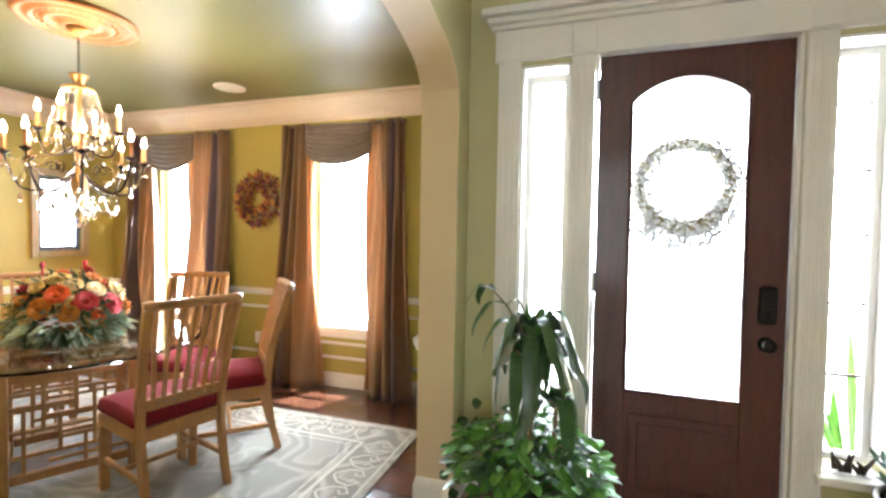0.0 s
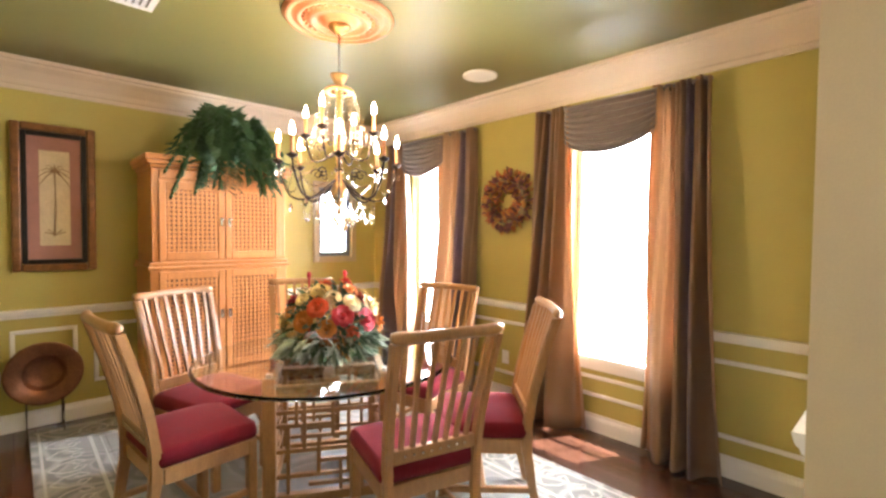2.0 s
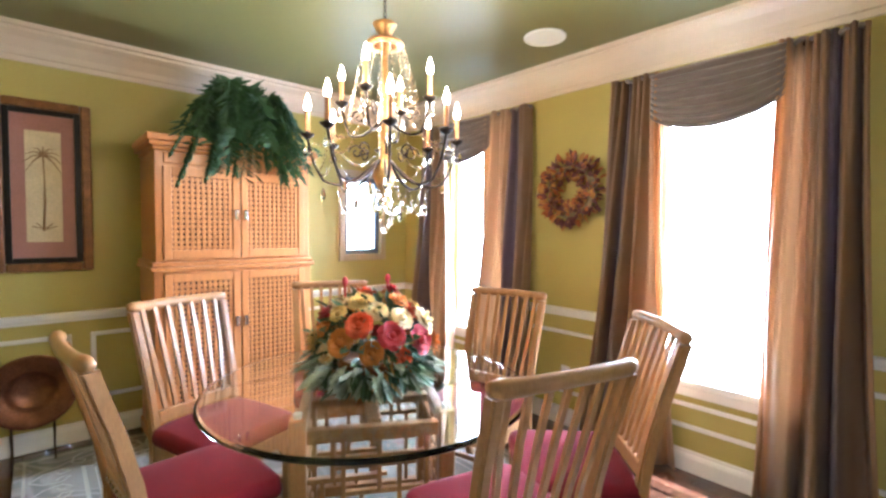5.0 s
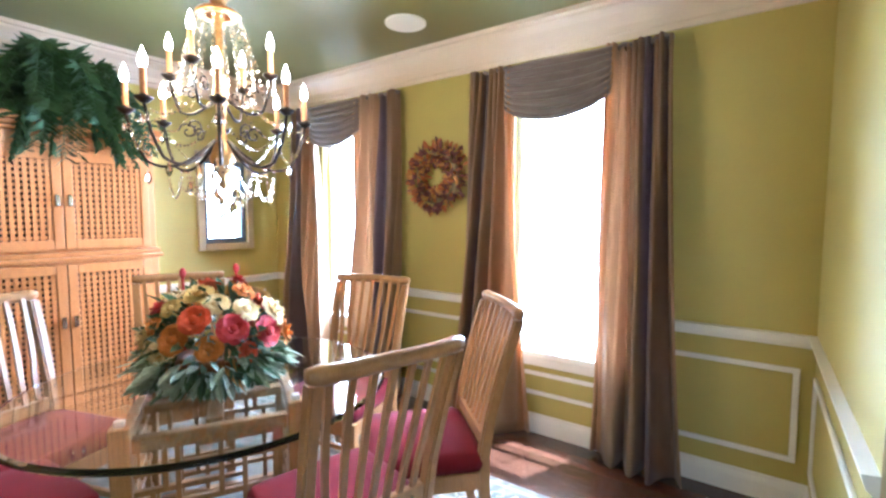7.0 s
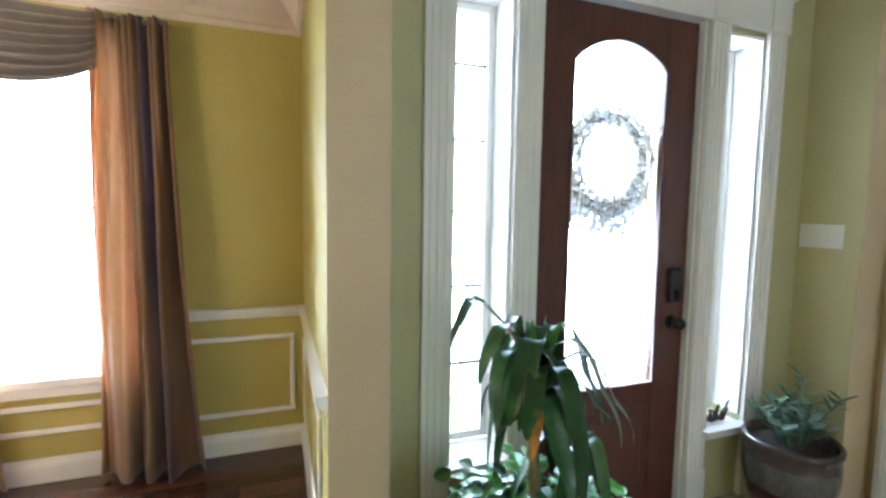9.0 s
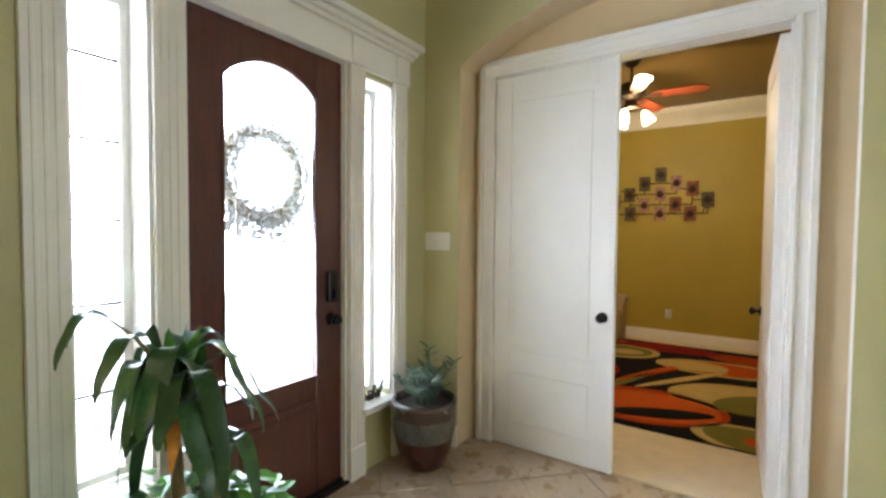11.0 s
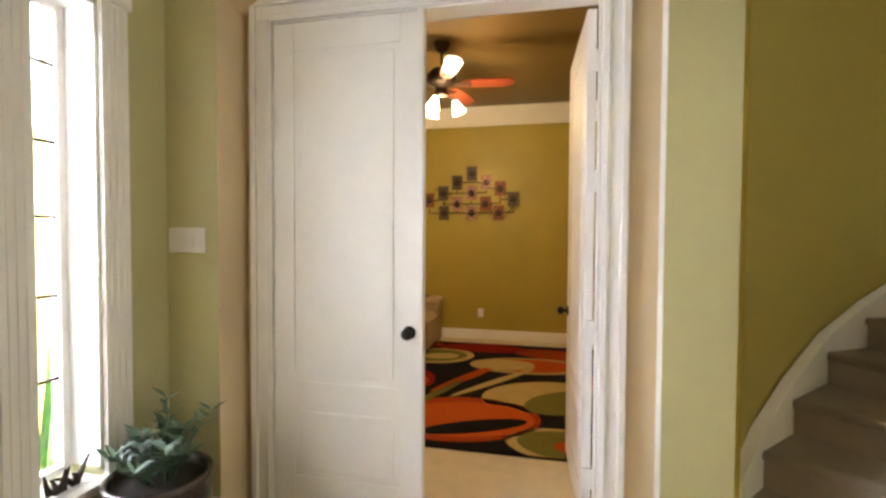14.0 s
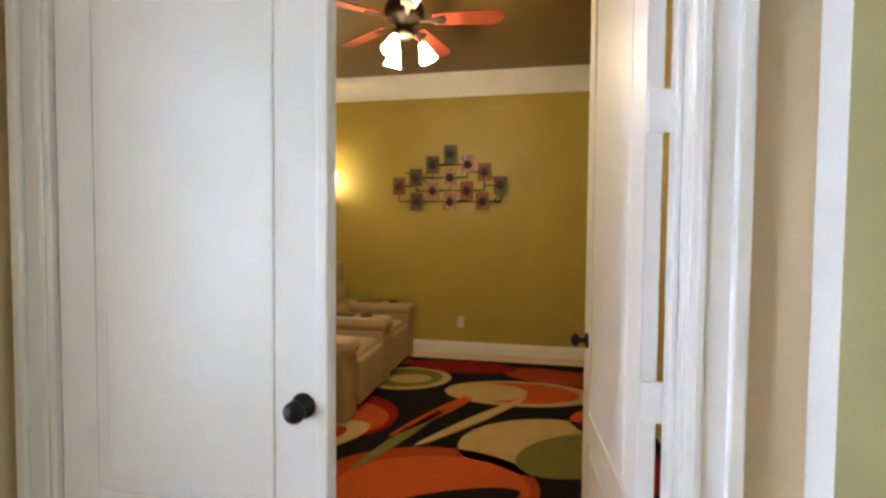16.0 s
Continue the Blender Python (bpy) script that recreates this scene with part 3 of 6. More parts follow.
struct("door_threshold", bms((0.85, 1.735, F - 0.02, F + 0.25, -0.004, 0.012), bevel=0.004), BLACK, "dark metal threshold of the front door", "threshold")


def leaf_blade(bm, base, tip, width, up=Vector((0, 0, 1)), droop=0.0, n=4, fold=0.2):
    """One leaf: a tapering, folded, drooping blade from base to tip."""
    base, tip = Vector(base), Vector(tip)
    d = tip - base
    side = d.cross(up)
    side = side.normalized() if side.length > 1e-5 else Vector((1, 0, 0))
    nrm = side.cross(d).normalized()
    prev = None
    for k in range(n + 1):
        s = k / n
        w = width * math.sin(math.pi * min(0.97, 0.06 + 0.94 * s)) ** 0.8
        c = base + d * s - Vector((0, 0, droop * s * s))
        row = [bm.verts.new(c - side * w / 2 + nrm * fold * w), bm.verts.new(c), bm.verts.new(c + side * w / 2 + nrm * fold * w)]
        if prev:
            for i in (0, 1):
                bm.faces.new((prev[i], prev[i + 1], row[i + 1], row[i]))
        prev = row
    return bm


def scatter_ring(bm, c, r, thick, count, size, axis_y=True, seed=1, wild=1.0):
    """Leaves round a ring that hangs on a wall (in x and z)."""
    rnd = random.Random(seed)
    for _ in range(count):
        a, b = rnd.uniform(0, 2 * math.pi), rnd.uniform(0, 2 * math.pi)
        rr = r + thick * math.cos(b) * rnd.uniform(0.5, 1)
        p = Vector((rr * math.cos(a), -abs(thick * math.sin(b)) * 0.8, rr * math.sin(a))) + Vector(c)
        d = Vector((math.cos(a) * math.cos(b) + wild * rnd.uniform(-0.8, 0.8), rnd.uniform(-1, 0.1), math.sin(a) * math.cos(b) + wild * rnd.uniform(-0.8, 0.8))).normalized()
        leaf_blade(bm, p, p + d * size * rnd.uniform(0.7, 1.3), size * rnd.uniform(0.4, 0.75), Vector((rnd.uniform(-1, 1), rnd.uniform(-1, 1), rnd.uniform(-1, 1))), n=3)
    return bm


def wreath(name, c, r, thick, mats, label, per, size, seed, wild=1.0):
    ob = thing(name, label, "wreath")
    ring = [(c[0] + r * math.cos(2 * math.pi * k / 24), c[1], c[2] + r * math.sin(2 * math.pi * k / 24)) for k in range(25)]
    part("twig_ring", tube(bmesh.new(), ring, thick * 0.55, 8), STEM, ob, smooth=True)
    for k, m in enumerate(mats):
        tagged(part("foliage", scatter_ring(bmesh.new(), c, r, thick, per, size, seed=seed + k, wild=wild), m, ob), kind="stuff")
    return ob


RUST = mat("rust_leaf", (0.42, 0.13, 0.035), 0.6, var=0.4, scale=30)
AMBER = mat("amber_leaf", (0.50, 0.25, 0.06), 0.6, var=0.4, scale=30)
PLUM = mat("plum_leaf", (0.17, 0.06, 0.06), 0.6, var=0.4, scale=30)
# door wreath colours, paled to carry the glare of the glass around it
GREYLEAF = mat("glare_paled_twig", (0.46, 0.455, 0.45), 0.8, var=0.4, scale=30)
PALELEAF = mat("glare_paled_leaf", (0.70, 0.70, 0.68), 0.8, var=0.4, scale=30)
wreath("autumn_wreath", (-2.23, W - 0.03, 1.74), 0.175, 0.062, [RUST, AMBER, PLUM, PLUM], "round autumn leaf wreath in rust, amber and plum", 110, 0.062, 11, 0.45)
dw = wreath("twig_wreath", (1.285, F + 0.125, 1.70), 0.208, 0.055, [GREYLEAF, PALELEAF, PALELEAF], "grey twig wreath hung outside the door glass", 620, 0.022, 21)
bm = bmesh.new()
rnd = random.Random(5)
for _ in range(240):
    a = rnd.uniform(-2.6, -0.5)
    p = Vector((1.285 + 0.21 * math.cos(a), F + 0.125, 1.70 + 0.21 * math.sin(a)))
    q = p + Vector((rnd.uniform(-0.07, 0.07), rnd.uniform(-0.02, 0.03), rnd.uniform(-0.13, 0.0)))
    tube(bm, [p, (p + q) / 2 + Vector((rnd.uniform(-0.02, 0.02), 0, 0)), q], 0.0022, 4)
    leaf_blade(bm, q, q + Vector((rnd.uniform(-0.03, 0.03), 0, rnd.uniform(-0.04, 0.01))), 0.022, Vector((0, 1, 0)), n=2)
tagged(part("hanging_fringe", bm, GREYLEAF, dw), kind="stuff")

# ---- dining windows and curtains ----
def window_unit(x0, x1, name):
    ob = tagged(new(name), "tall white double hung window full of bright daylight", "window", kind="structure")
    z0, z1, y = 0.56, 2.32, W + 0.07
    part("window_frame", bms((x0, x0 + 0.04, y, y + 0.06, z0, z1), (x1 - 0.04, x1, y, y + 0.06, z0, z1), (x0 + 0.04, x1 - 0.04, y, y + 0.06, z0, z0 + 0.05), (x0 + 0.04, x1 - 0.04, y, y + 0.06, z1 - 0.04, z1), bevel=0.004), WHITE, ob)
    part("meeting_rail", bms((x0 + 0.04, x1 - 0.04, y + 0.014, y + 0.044, 1.443, 1.457), bevel=0.003), WHITE, ob)
    part("window_sill", bms((x0 - 0.05, x1 + 0.05, W - 0.04, W - 0.001, z0 - 0.04, z0 + 0.004), (x0, x1, W - 0.001, y, z0 - 0.04, z0 + 0.004), (x0 - 0.03, x1 + 0.03, W - 0.018, W - 0.001, z0 - 0.10, z0 - 0.041), bevel=0.004), WHITE, ob)
    for a, b in ((z0 + 0.05, 1.43), (1.47, z1 - 0.04)):
        p = part("pane", bms((x0 + 0.04, x1 - 0.04, y + 0.026, y + 0.032, a, b)), GLASS, ob)
        p.visible_shadow = False
    bm = bmesh.new()
    for k in (1, 2):
        x = x0 + 0.04 + (x1 - x0 - 0.08) * k / 3
        box(bm, x - 0.004, x + 0.004, y + 0.018, y + 0.0255, z0 + 0.05, 1.43)
        box(bm, x - 0.004, x + 0.004, y + 0.018, y + 0.0255, 1.47, z1 - 0.04)
    for z in (0.88, 1.16, 1.75, 2.02):
        box(bm, x0 + 0.04, x1 - 0.04, y + 0.016, y + 0.0178, z - 0.004, z + 0.004)
    part("glazing_grid", bm, WHITE, ob)


window_unit(-3.55, -2.79, "window_3")
window_unit(-1.64, -0.88, "window_4")


def drape(t0, t1, b0, b1, ob, seed, z1=2.405, inner=0):
    """One pleated curtain panel, gathered at the top and flaring to the floor."""
    rnd = random.Random(seed)
    bm = bmesh.new()
    uv = bm.loops.layers.uv.new("UVMap")
    nu, nv, k1, k2 = 84, 26, rnd.uniform(3.2, 3.9), rnd.uniform(8, 10)
    ph = rnd.uniform(0, 6)
    rows = []
    for j in range(nv + 1):
        v = j / nv
        z = z1 + (0.025 - z1) * v
        e = v ** 1.3
        row = []
        for i in range(nu + 1):
            u = i / nu
            x = (t0 + (t1 - t0) * u) * (1 - e) + (b0 + (b1 - b0) * u) * e
            amp = 0.028 + 0.052 * min(1, v * 1.5)
            y = W - 0.125 + amp * math.sin(2 * math.pi * k1 * (u + 0.09 * math.sin(6 * u + 2.4 * v + ph)) + ph) + (0.022 * (1 - 0.7 * v)) * math.sin(2 * math.pi * k2 * u + 2 * ph + 2 * v)
            y += 0.03 * math.sin(5 * u + ph) * v - 0.035 * v
            row.append((bm.verts.new((x + 0.012 * math.sin(2 * math.pi * k1 * u + ph + 1.2) * v, min(y, W - 0.035), z + 0.006 * math.sin(9 * u + ph) * (1 - v))), u, v))
        rows.append(row)
    for a, b in zip(rows, rows[1:]):
        for i in range(nu):
            f = bm.faces.new((a[i][0], a[i + 1][0], b[i + 1][0], b[i][0]))
            f.smooth = True
            for lp, q in zip(f.loops, (a[i], a[i + 1], b[i + 1], b[i])):
                lp[uv].uv = (abs(inner - q[1]), q[2])
    p = part("drape", bm, CURTAIN, ob, smooth=True)
    md = p.modifiers.new("thick", "SOLIDIFY")
    md.thickness = 0.004
    # gathered heading
    bm = bmesh.new()
    pts = []
    for i in range(30):
        u = i / 29
        x = t0 + (t1 - t0) * u
        pts.append((x, W - 0.12 + 0.012 * math.sin(40 * u), z1 - 0.012 + 0.006 * math.sin(23 * u + ph)))
    tube(bm, pts, 0.013, 8)
    part("gathered_heading", bm, SWAG, ob, smooth=True)


def swag(x0, x1, ob, seed):
    bm = bmesh.new()
    nu, nv = 40, 44
    rows = []
    for j in range(nv + 1):
        v = j / nv
        row = []
        for i in range(nu + 1):
            u = i / nu
            sag = (4 * u * (1 - u)) ** 0.75
            z = 2.392 - 0.255 * v - 0.115 * v ** 0.9 * sag
            y = W - 0.15 - 0.03 * sag * math.sin(math.pi * v) - 0.05 * abs(math.sin(v * math.pi * 7.5 + 0.7 * u + 0.4 * math.sin(5 * u))) * (0.5 + sag * 0.6)
            row.append(bm.verts.new((x0 + (x1 - x0) * u, y, z)))
        rows.append(row)
    for a, b in zip(rows, rows[1:]):
        for i in range(nu):
            bm.faces.new((a[i], a[i + 1], b[i + 1], b[i]))
    p = part("swag", bm, SWAG, ob, "taupe silk swag in soft folds", smooth=True)
    md = p.modifiers.new("thick", "SOLIDIFY")
    md.thickness = 0.004
    part("curtain_rod", rod(bmesh.new(), (x0 - 0.25, W - 0.09, 2.385), (x1 + 0.25, W - 0.09, 2.385), 0.014), IRON, ob)
    part("bracket", bms((x0 - 0.2, x0 - 0.18, W - 0.1, W, 2.36, 2.40)), IRON, ob)
    part("bracket", bms((x1 + 0.18, x1 + 0.2, W - 0.1, W, 2.36, 2.40)), IRON, ob)


c2 = thing("curtain", "brown and gold striped floor-length curtains with a taupe swag", "curtain", "dining room curtains")
drape(-1.875, -1.56, -2.08, -1.43, c2, 3, inner=1)
drape(-1.01, -0.665, -1.06, -0.52, c2, 8)
swag(-1.62, -0.96, c2, 1)
c1 = thing("curtain", "brown and gold striped floor-length curtains with a taupe swag", "curtain", "dining room curtains")
drape(-3.82, -3.47, -3.90, -3.34, c1, 14, inner=1)
drape(-2.97, -2.55, -3.14, -2.46, c1, 17)
swag(-3.53, -2.92, c1, 2)

# small leaded window in the west wall
sg = tagged(new("window_5"), "small leaded window in a grey and beige frame", "window", kind="structure")
FRAMEGREY = mat("blue_grey_paint", (0.12, 0.15, 0.20), 0.4, var=0.1)
BEIGE = mat("beige_frame_paint", (0.45, 0.36, 0.22), 0.45, var=0.12)
part("window_frame", bms((L, L + 0.03, 2.805, 2.865, 1.14, 2.01), (L, L + 0.03, 3.265, 3.325, 1.14, 2.01), (L, L + 0.03, 2.865, 3.265, 1.14, 1.20), (L, L + 0.03, 2.865, 3.265, 1.95, 2.01), bevel=0.005), BEIGE, sg)
part("sash", bms((L - 0.05, L - 0.01, 2.865, 2.910, 1.20, 1.95), (L - 0.05, L - 0.01, 3.220, 3.265, 1.20, 1.95), (L - 0.05, L - 0.01, 2.910, 3.220, 1.20, 1.25), (L - 0.05, L - 0.01, 2.910, 3.220, 1.90, 1.95), bevel=0.004), FRAMEGREY, sg)
pp = part("pane", bms((L - 0.035, L - 0.03, 2.910, 3.220, 1.25, 1.90)), GLASS, sg)
pp.visible_shadow = False
bm = bmesh.new()
for y in (2.985, 3.145):
    box(bm, L - 0.03, L - 0.026, y - 0.003, y + 0.003, 1.25, 1.90)
for z in (1.36, 1.79):
    box(bm, L - 0.026, L - 0.022, 2.910, 3.220, z - 0.003, z + 0.003)
tube(bm, [(L - 0.022, 3.065 + 0.06 * math.cos(k * math.pi / 8), 1.5 + 0.09 * math.sin(k * math.pi / 8)) for k in range(17)], 0.004, 5)
part("lead_came", bm, FRAMEGREY, sg)

# ---- study doors and casing ----
def study_casing():
    bm = bmesh.new()
    for o, i in ((2.035, 1.925), (0.238, 0.345)):
        s = 1 if o > i else -1
        box(bm, 2.645, 2.67, o, i, 0, 2.455, bevel=0.004)
        box(bm, 2.626, 2.645, o - s * 0.032, o, 0, 2.56, bevel=0.006)
        box(bm, 2.637, 2.645, i + s * 0.012, i + s * 0.03, 0, 2.465, bevel=0.004)
    box(bm, 2.645, 2.67, 0.238, 2.035, 2.456, 2.56, bevel=0.004)
    box(bm, 2.626, 2.645, 0.271, 2.002, 2.528, 2.56, bevel=0.006)
    box(bm, 2.637, 2.645, 0.364, 1.906, 2.467, 2.485, bevel=0.004)
    box(bm, 2.671, 2.80, 1.923, 1.934, 0, 2.45)
    box(bm, 2.671, 2.80, 0.336, 0.347, 0, 2.45)
    box(bm, 2.671, 2.80, 0.348, 1.922, 2.45, 2.459)
    box(bm, 2.702, 2.714, 0.348, 0.362, 0, 2.449, bevel=0.003)
    box(bm, 2.702, 2.714, 1.908, 1.922, 0, 2.449, bevel=0.003)
    return struct("trim_study_door", bm, CREAM, "white moulded casing round the study doors", "trim")


study_casing()


def study_leaf(width, name, label, m, knob_at):
    """A two panel door, hinge edge at local x 0, face at local y 0 (front) to 0.04."""
    ob = thing(name, label, "door", "study double doors", m)
    h = 2.44
    part("slab", bms((0.003, width, 0.006, 0.036, 0.01, h)), CREAM, ob)
    bm = bmesh.new()
    st = 0.115
    lo, mid = 0.535, 0.655
    for f0, f1 in ((0.0, 0.0059), (0.0361, 0.042)):
        box(bm, 0.003, st, f0, f1, 0.01, h, bevel=0.002)
        box(bm, width - st, width, f0, f1, 0.01, h, bevel=0.002)
        box(bm, st, width - st, f0, f1, 0.01, 0.17, bevel=0.002)
        box(bm, st, width - st, f0, f1, lo, mid, bevel=0.002)
        box(bm, st, width - st, f0, f1, h - 0.135, h, bevel=0.002)
    part("door_frame", bm, CREAM, ob)
    for z0, z1 in ((0.17, lo), (mid, h - 0.135)):
        part("raised_panel", bms((st + 0.03, width - st - 0.03, 0.0015, 0.0405, z0 + 0.03, z1 - 0.03), bevel=0.006), CREAM, ob)
    for s in (-1, 1):
        prof = [(0.001, 0.066), (0.018, 0.063), (0.027, 0.05), (0.026, 0.04), (0.012, 0.03), (0.010, 0.012), (0.03, 0.008), (0.032, 0)]
        mm = Matrix.Translation((knob_at, 0 if s < 0 else 0.042, 0.93)) @ Matrix.Rotation(radians(90 if s < 0 else -90), 4, "X")
        part("door_knob", turned(bmesh.new(), prof, 16, mm), BLACK, ob, "dark bronze knob", smooth=True)
    for z in (0.25, 0.95, 1.65, 2.2):
        spot = (-0.010, 0.0025, -0.012, 0.040) if "open" in label else (-0.016, 0.003, 0.037, 0.046)
        part("hinge", bms((*spot, z - 0.05, z + 0.05), bevel=0.003), CREAM if "open" in label else CHROME, ob)
    return ob


# closed leaf: hinge at y 1.867, running towards -y, front to the hall
closed_leaf = study_leaf(0.782, "study_door", "white two panel study door, closed", Matrix.Translation((2.66, 1.921, 0)) @ Matrix.Rotation(radians(-90), 4, "Z"), 0.715)
study_leaf(0.782, "study_door", "white two panel study door, standing open", Matrix.Translation((2.808, 0.357, 0)) @ Matrix.Rotation(radians(2.4), 4, "Z"), 0.715)
part("astragal", bms((0.755, 0.785, -0.015, -0.001, 0.012, 2.44), bevel=0.005), CREAM, closed_leaf)

# switch plate
sp = thing("switch_plate", "white four gang light switch plate on the wall", "light switch")
part("plate", bms((2.442, 2.45, 2.145, 2.345, 1.305, 1.425), bevel=0.004), PLASTIC, sp)
for k in range(4):
    part("rocker", bms((2.437, 2.443, 2.158 + 0.047 * k, 2.191 + 0.047 * k, 1.332, 1.398), bevel=0.003), PLASTIC, sp)


def outlet(m):
    ob = thing("wall_outlet", "white electrical outlet on the wall", "outlet", "wall outlets", m)
    part("plate", bms((-0.036, 0.036, -0.006, 0, -0.058, 0.058), bevel=0.003), PLASTIC, ob)
    for z in (-0.028, 0.028):
        part("socket", bms((-0.017, 0.017, -0.009, -0.005, z - 0.014, z + 0.014), bevel=0.004), PLASTIC, ob)
    return ob


o1 = outlet(Matrix.Translation((-2.27, W, 0.385)))
copy_thing(o1, Matrix.Translation((6.65, 1.39, 0.36)) @ Matrix.Rotation(radians(-90), 4, "Z"))
copy_thing(o1, Matrix.Translation((L, 0.36, 0.40)) @ Matrix.Rotation(radians(90), 4, "Z"))

# ---- dining furniture ----
TC = Vector((-2.13, 1.80, 0))


def chair():
    ob = thing("dining_chair", "honey oak slat back dining chair with a crimson seat", "chair", "chairs round the table")
    bm = bmesh.new()
    box(bm, -0.235, 0.235, -0.215, 0.235, 0.425, 0.50, bevel=0.03)
    for v in bm.verts:
        if v.co.z > 0.47:
            v.co.z += 0.022 * max(0, 1 - (v.co.x / 0.24) ** 2) * max(0, 1 - (v.co.y / 0.24) ** 2)
    bmesh.ops.subdivide_edges(bm, edges=[e for e in bm.edges if e.calc_length() > 0.2], cuts=5, use_grid_fill=True)
    for v in bm.verts:
        if v.co.z > 0.49:
            v.co.z = 0.497 + 0.03 * max(0, 1 - (v.co.x / 0.25) ** 4) * max(0, 1 - (v.co.y / 0.25) ** 4)
    part("seat", bm, VELVET, ob, "crimson upholstered seat", smooth=True)
    part("seat_frame", bms((-0.22, 0.22, 0.19, 0.222, 0.355, 0.428), (-0.22, 0.22, -0.215, -0.185, 0.355, 0.428), (-0.225, -0.195, -0.185, 0.19, 0.355, 0.428), (0.195, 0.225, -0.185, 0.19, 0.355, 0.428), bevel=0.005), OAK, ob)
    for s in (-1, 1):
        bm = bmesh.new()
        box(bm, s * 0.205 - 0.022, s * 0.205 + 0.022, 0.185, 0.229, 0, 0.425, bevel=0.006)
        part("front_leg", bm, OAK, ob)
        # brackets under the frame
        bm = prism(bmesh.new(), [(0, 0), (0.06, 0), (0.03, -0.02), (0.012, -0.06), (0, -0.07)], 0.02, Matrix.Translation((s * 0.183, 0.215, 0.356)) @ (ALONG @ Matrix.Diagonal((-s, 1, 1, 1))))
        part("corner_bracket", bm, OAK, ob)
        pts = [(s * 0.205, -0.285, 0.0), (s * 0.205, -0.245, 0.16), (s * 0.205, -0.215, 0.36), (s * 0.208, -0.215, 0.50), (s * 0.213, -0.24, 0.66), (s * 0.22, -0.285, 0.84), (s * 0.228, -0.345, 1.035)]
        bm = bmesh.new()
        rows = []
        for x, y, z in pts:
            w, d = 0.019, 0.024 if z > 0.2 else 0.021
            rows.append([bm.verts.new((x + a * w, y + b * d, z)) for a, b in ((-1, -1), (1, -1), (1, 1), (-1, 1))])
        for a, b in zip(rows, rows[1:]):
            for i in range(4):
                bm.faces.new((a[i], a[(i + 1) % 4], b[(i + 1) % 4], b[i]))
        bm.faces.new(rows[0])
        bm.faces.new(rows[-1])
        bmesh.ops.bevel(bm, geom=[e for e in bm.edges if abs((e.verts[0].co - e.verts[1].co).z) > 0.08], offset=0.007, segments=2, affect="EDGES")
        part("back_post", bm, OAK, ob)
        part("side_stretcher", bms((s * 0.205 - 0.012, s * 0.205 + 0.012, -0.235, 0.19, 0.15, 0.18), bevel=0.005), OAK, ob)
    part("cross_stretcher", bms((-0.193, 0.193, -0.015, 0.011, 0.152, 0.178), bevel=0.005), OAK, ob)
    part("lower_back_rail", bms((-0.19, 0.19, -0.234, -0.206, 0.515, 0.575), bevel=0.006), OAK, ob)
    for k in range(7):
        u = (k - 3) / 3
        pts = [(u * 0.152, -0.222, 0.57), (u * 0.158, -0.247, 0.68), (u * 0.168, -0.268, 0.76), (u * 0.178, -0.297, 0.88), (u * 0.187, -0.344, 1.047)]
        bm = bmesh.new()
        rows = []
        for x, y, z in pts:
            y -= 0.018 * (1 - u * u) * (z - 0.55) * 1.6
            rows.append([bm.verts.new((x + a * 0.010, y + b * 0.007, z)) for a, b in ((-1, -1), (1, -1), (1, 1), (-1, 1))])
        for a, b in zip(rows, rows[1:]):
            for i in range(4):
                bm.faces.new((a[i], a[(i + 1) % 4], b[(i + 1) % 4], b[i]))
        bm.faces.new(rows[0])
        bm.faces.new(rows[-1])
        part("slat", bm, OAK, ob)
    bm = bmesh.new()
    rows = []
    for k in range(17):
        u = -1 + k / 8
        x = 0.247 * u
        y = -0.348 - 0.022 * (1 - u * u)
        z = 1.050 + 0.008 * (1 - u * u) + 0.008 * abs(u) ** 6
        hh, dd = 0.024 + 0.006 * abs(u) ** 4, 0.020 + 0.010 * abs(u) ** 5
        if k in (0, 16):
            hh, dd = hh * 0.6, dd * 0.6
        rows.append([bm.verts.new((x, y + dd * math.cos(q), z + hh * math.sin(q))) for q in [2 * math.pi * i / 10 for i in range(10)]])
    for a, b in zip(rows, rows[1:]):
        for i in range(10):
            bm.faces.new((a[i], a[(i + 1) % 10], b[(i + 1) % 10], b[i]))
    bm.faces.new(rows[0])
    bm.faces.new(rows[-1])
    part("top_rail", bm, OAK, ob, smooth=True)
    bm = bmesh.new()
    for k in range(8):
        ball(bm, (-0.14 + 0.04 * k, -0.237, 0.548), 0.007, n=6)
    tagged(part("nail_trim", bm, CHROME, ob, "row of bright nail heads"), kind="stuff")
    return ob


first = chair()
# places of the top rails round the table and the way each back faces, in degrees
spots = [(-0.06, -1.07, -84), (1.10, -0.09, -15), (0.97, 0.78, 46), (-0.05, 1.02, 104), (-0.90, -0.59, 199), (-1.07, 0.36, 156)]
for k, (dx, dy, deg) in enumerate(spots):
    a = radians(deg)
    m = Matrix.Translation((TC.x + dx - 0.365 * math.cos(a), TC.y + dy - 0.365 * math.sin(a), 0.012)) @ Matrix.Rotation(a + math.pi / 2, 4, "Z")
    if k == 0:
        first.matrix_world = m
    else:
        copy_thing(first, m)


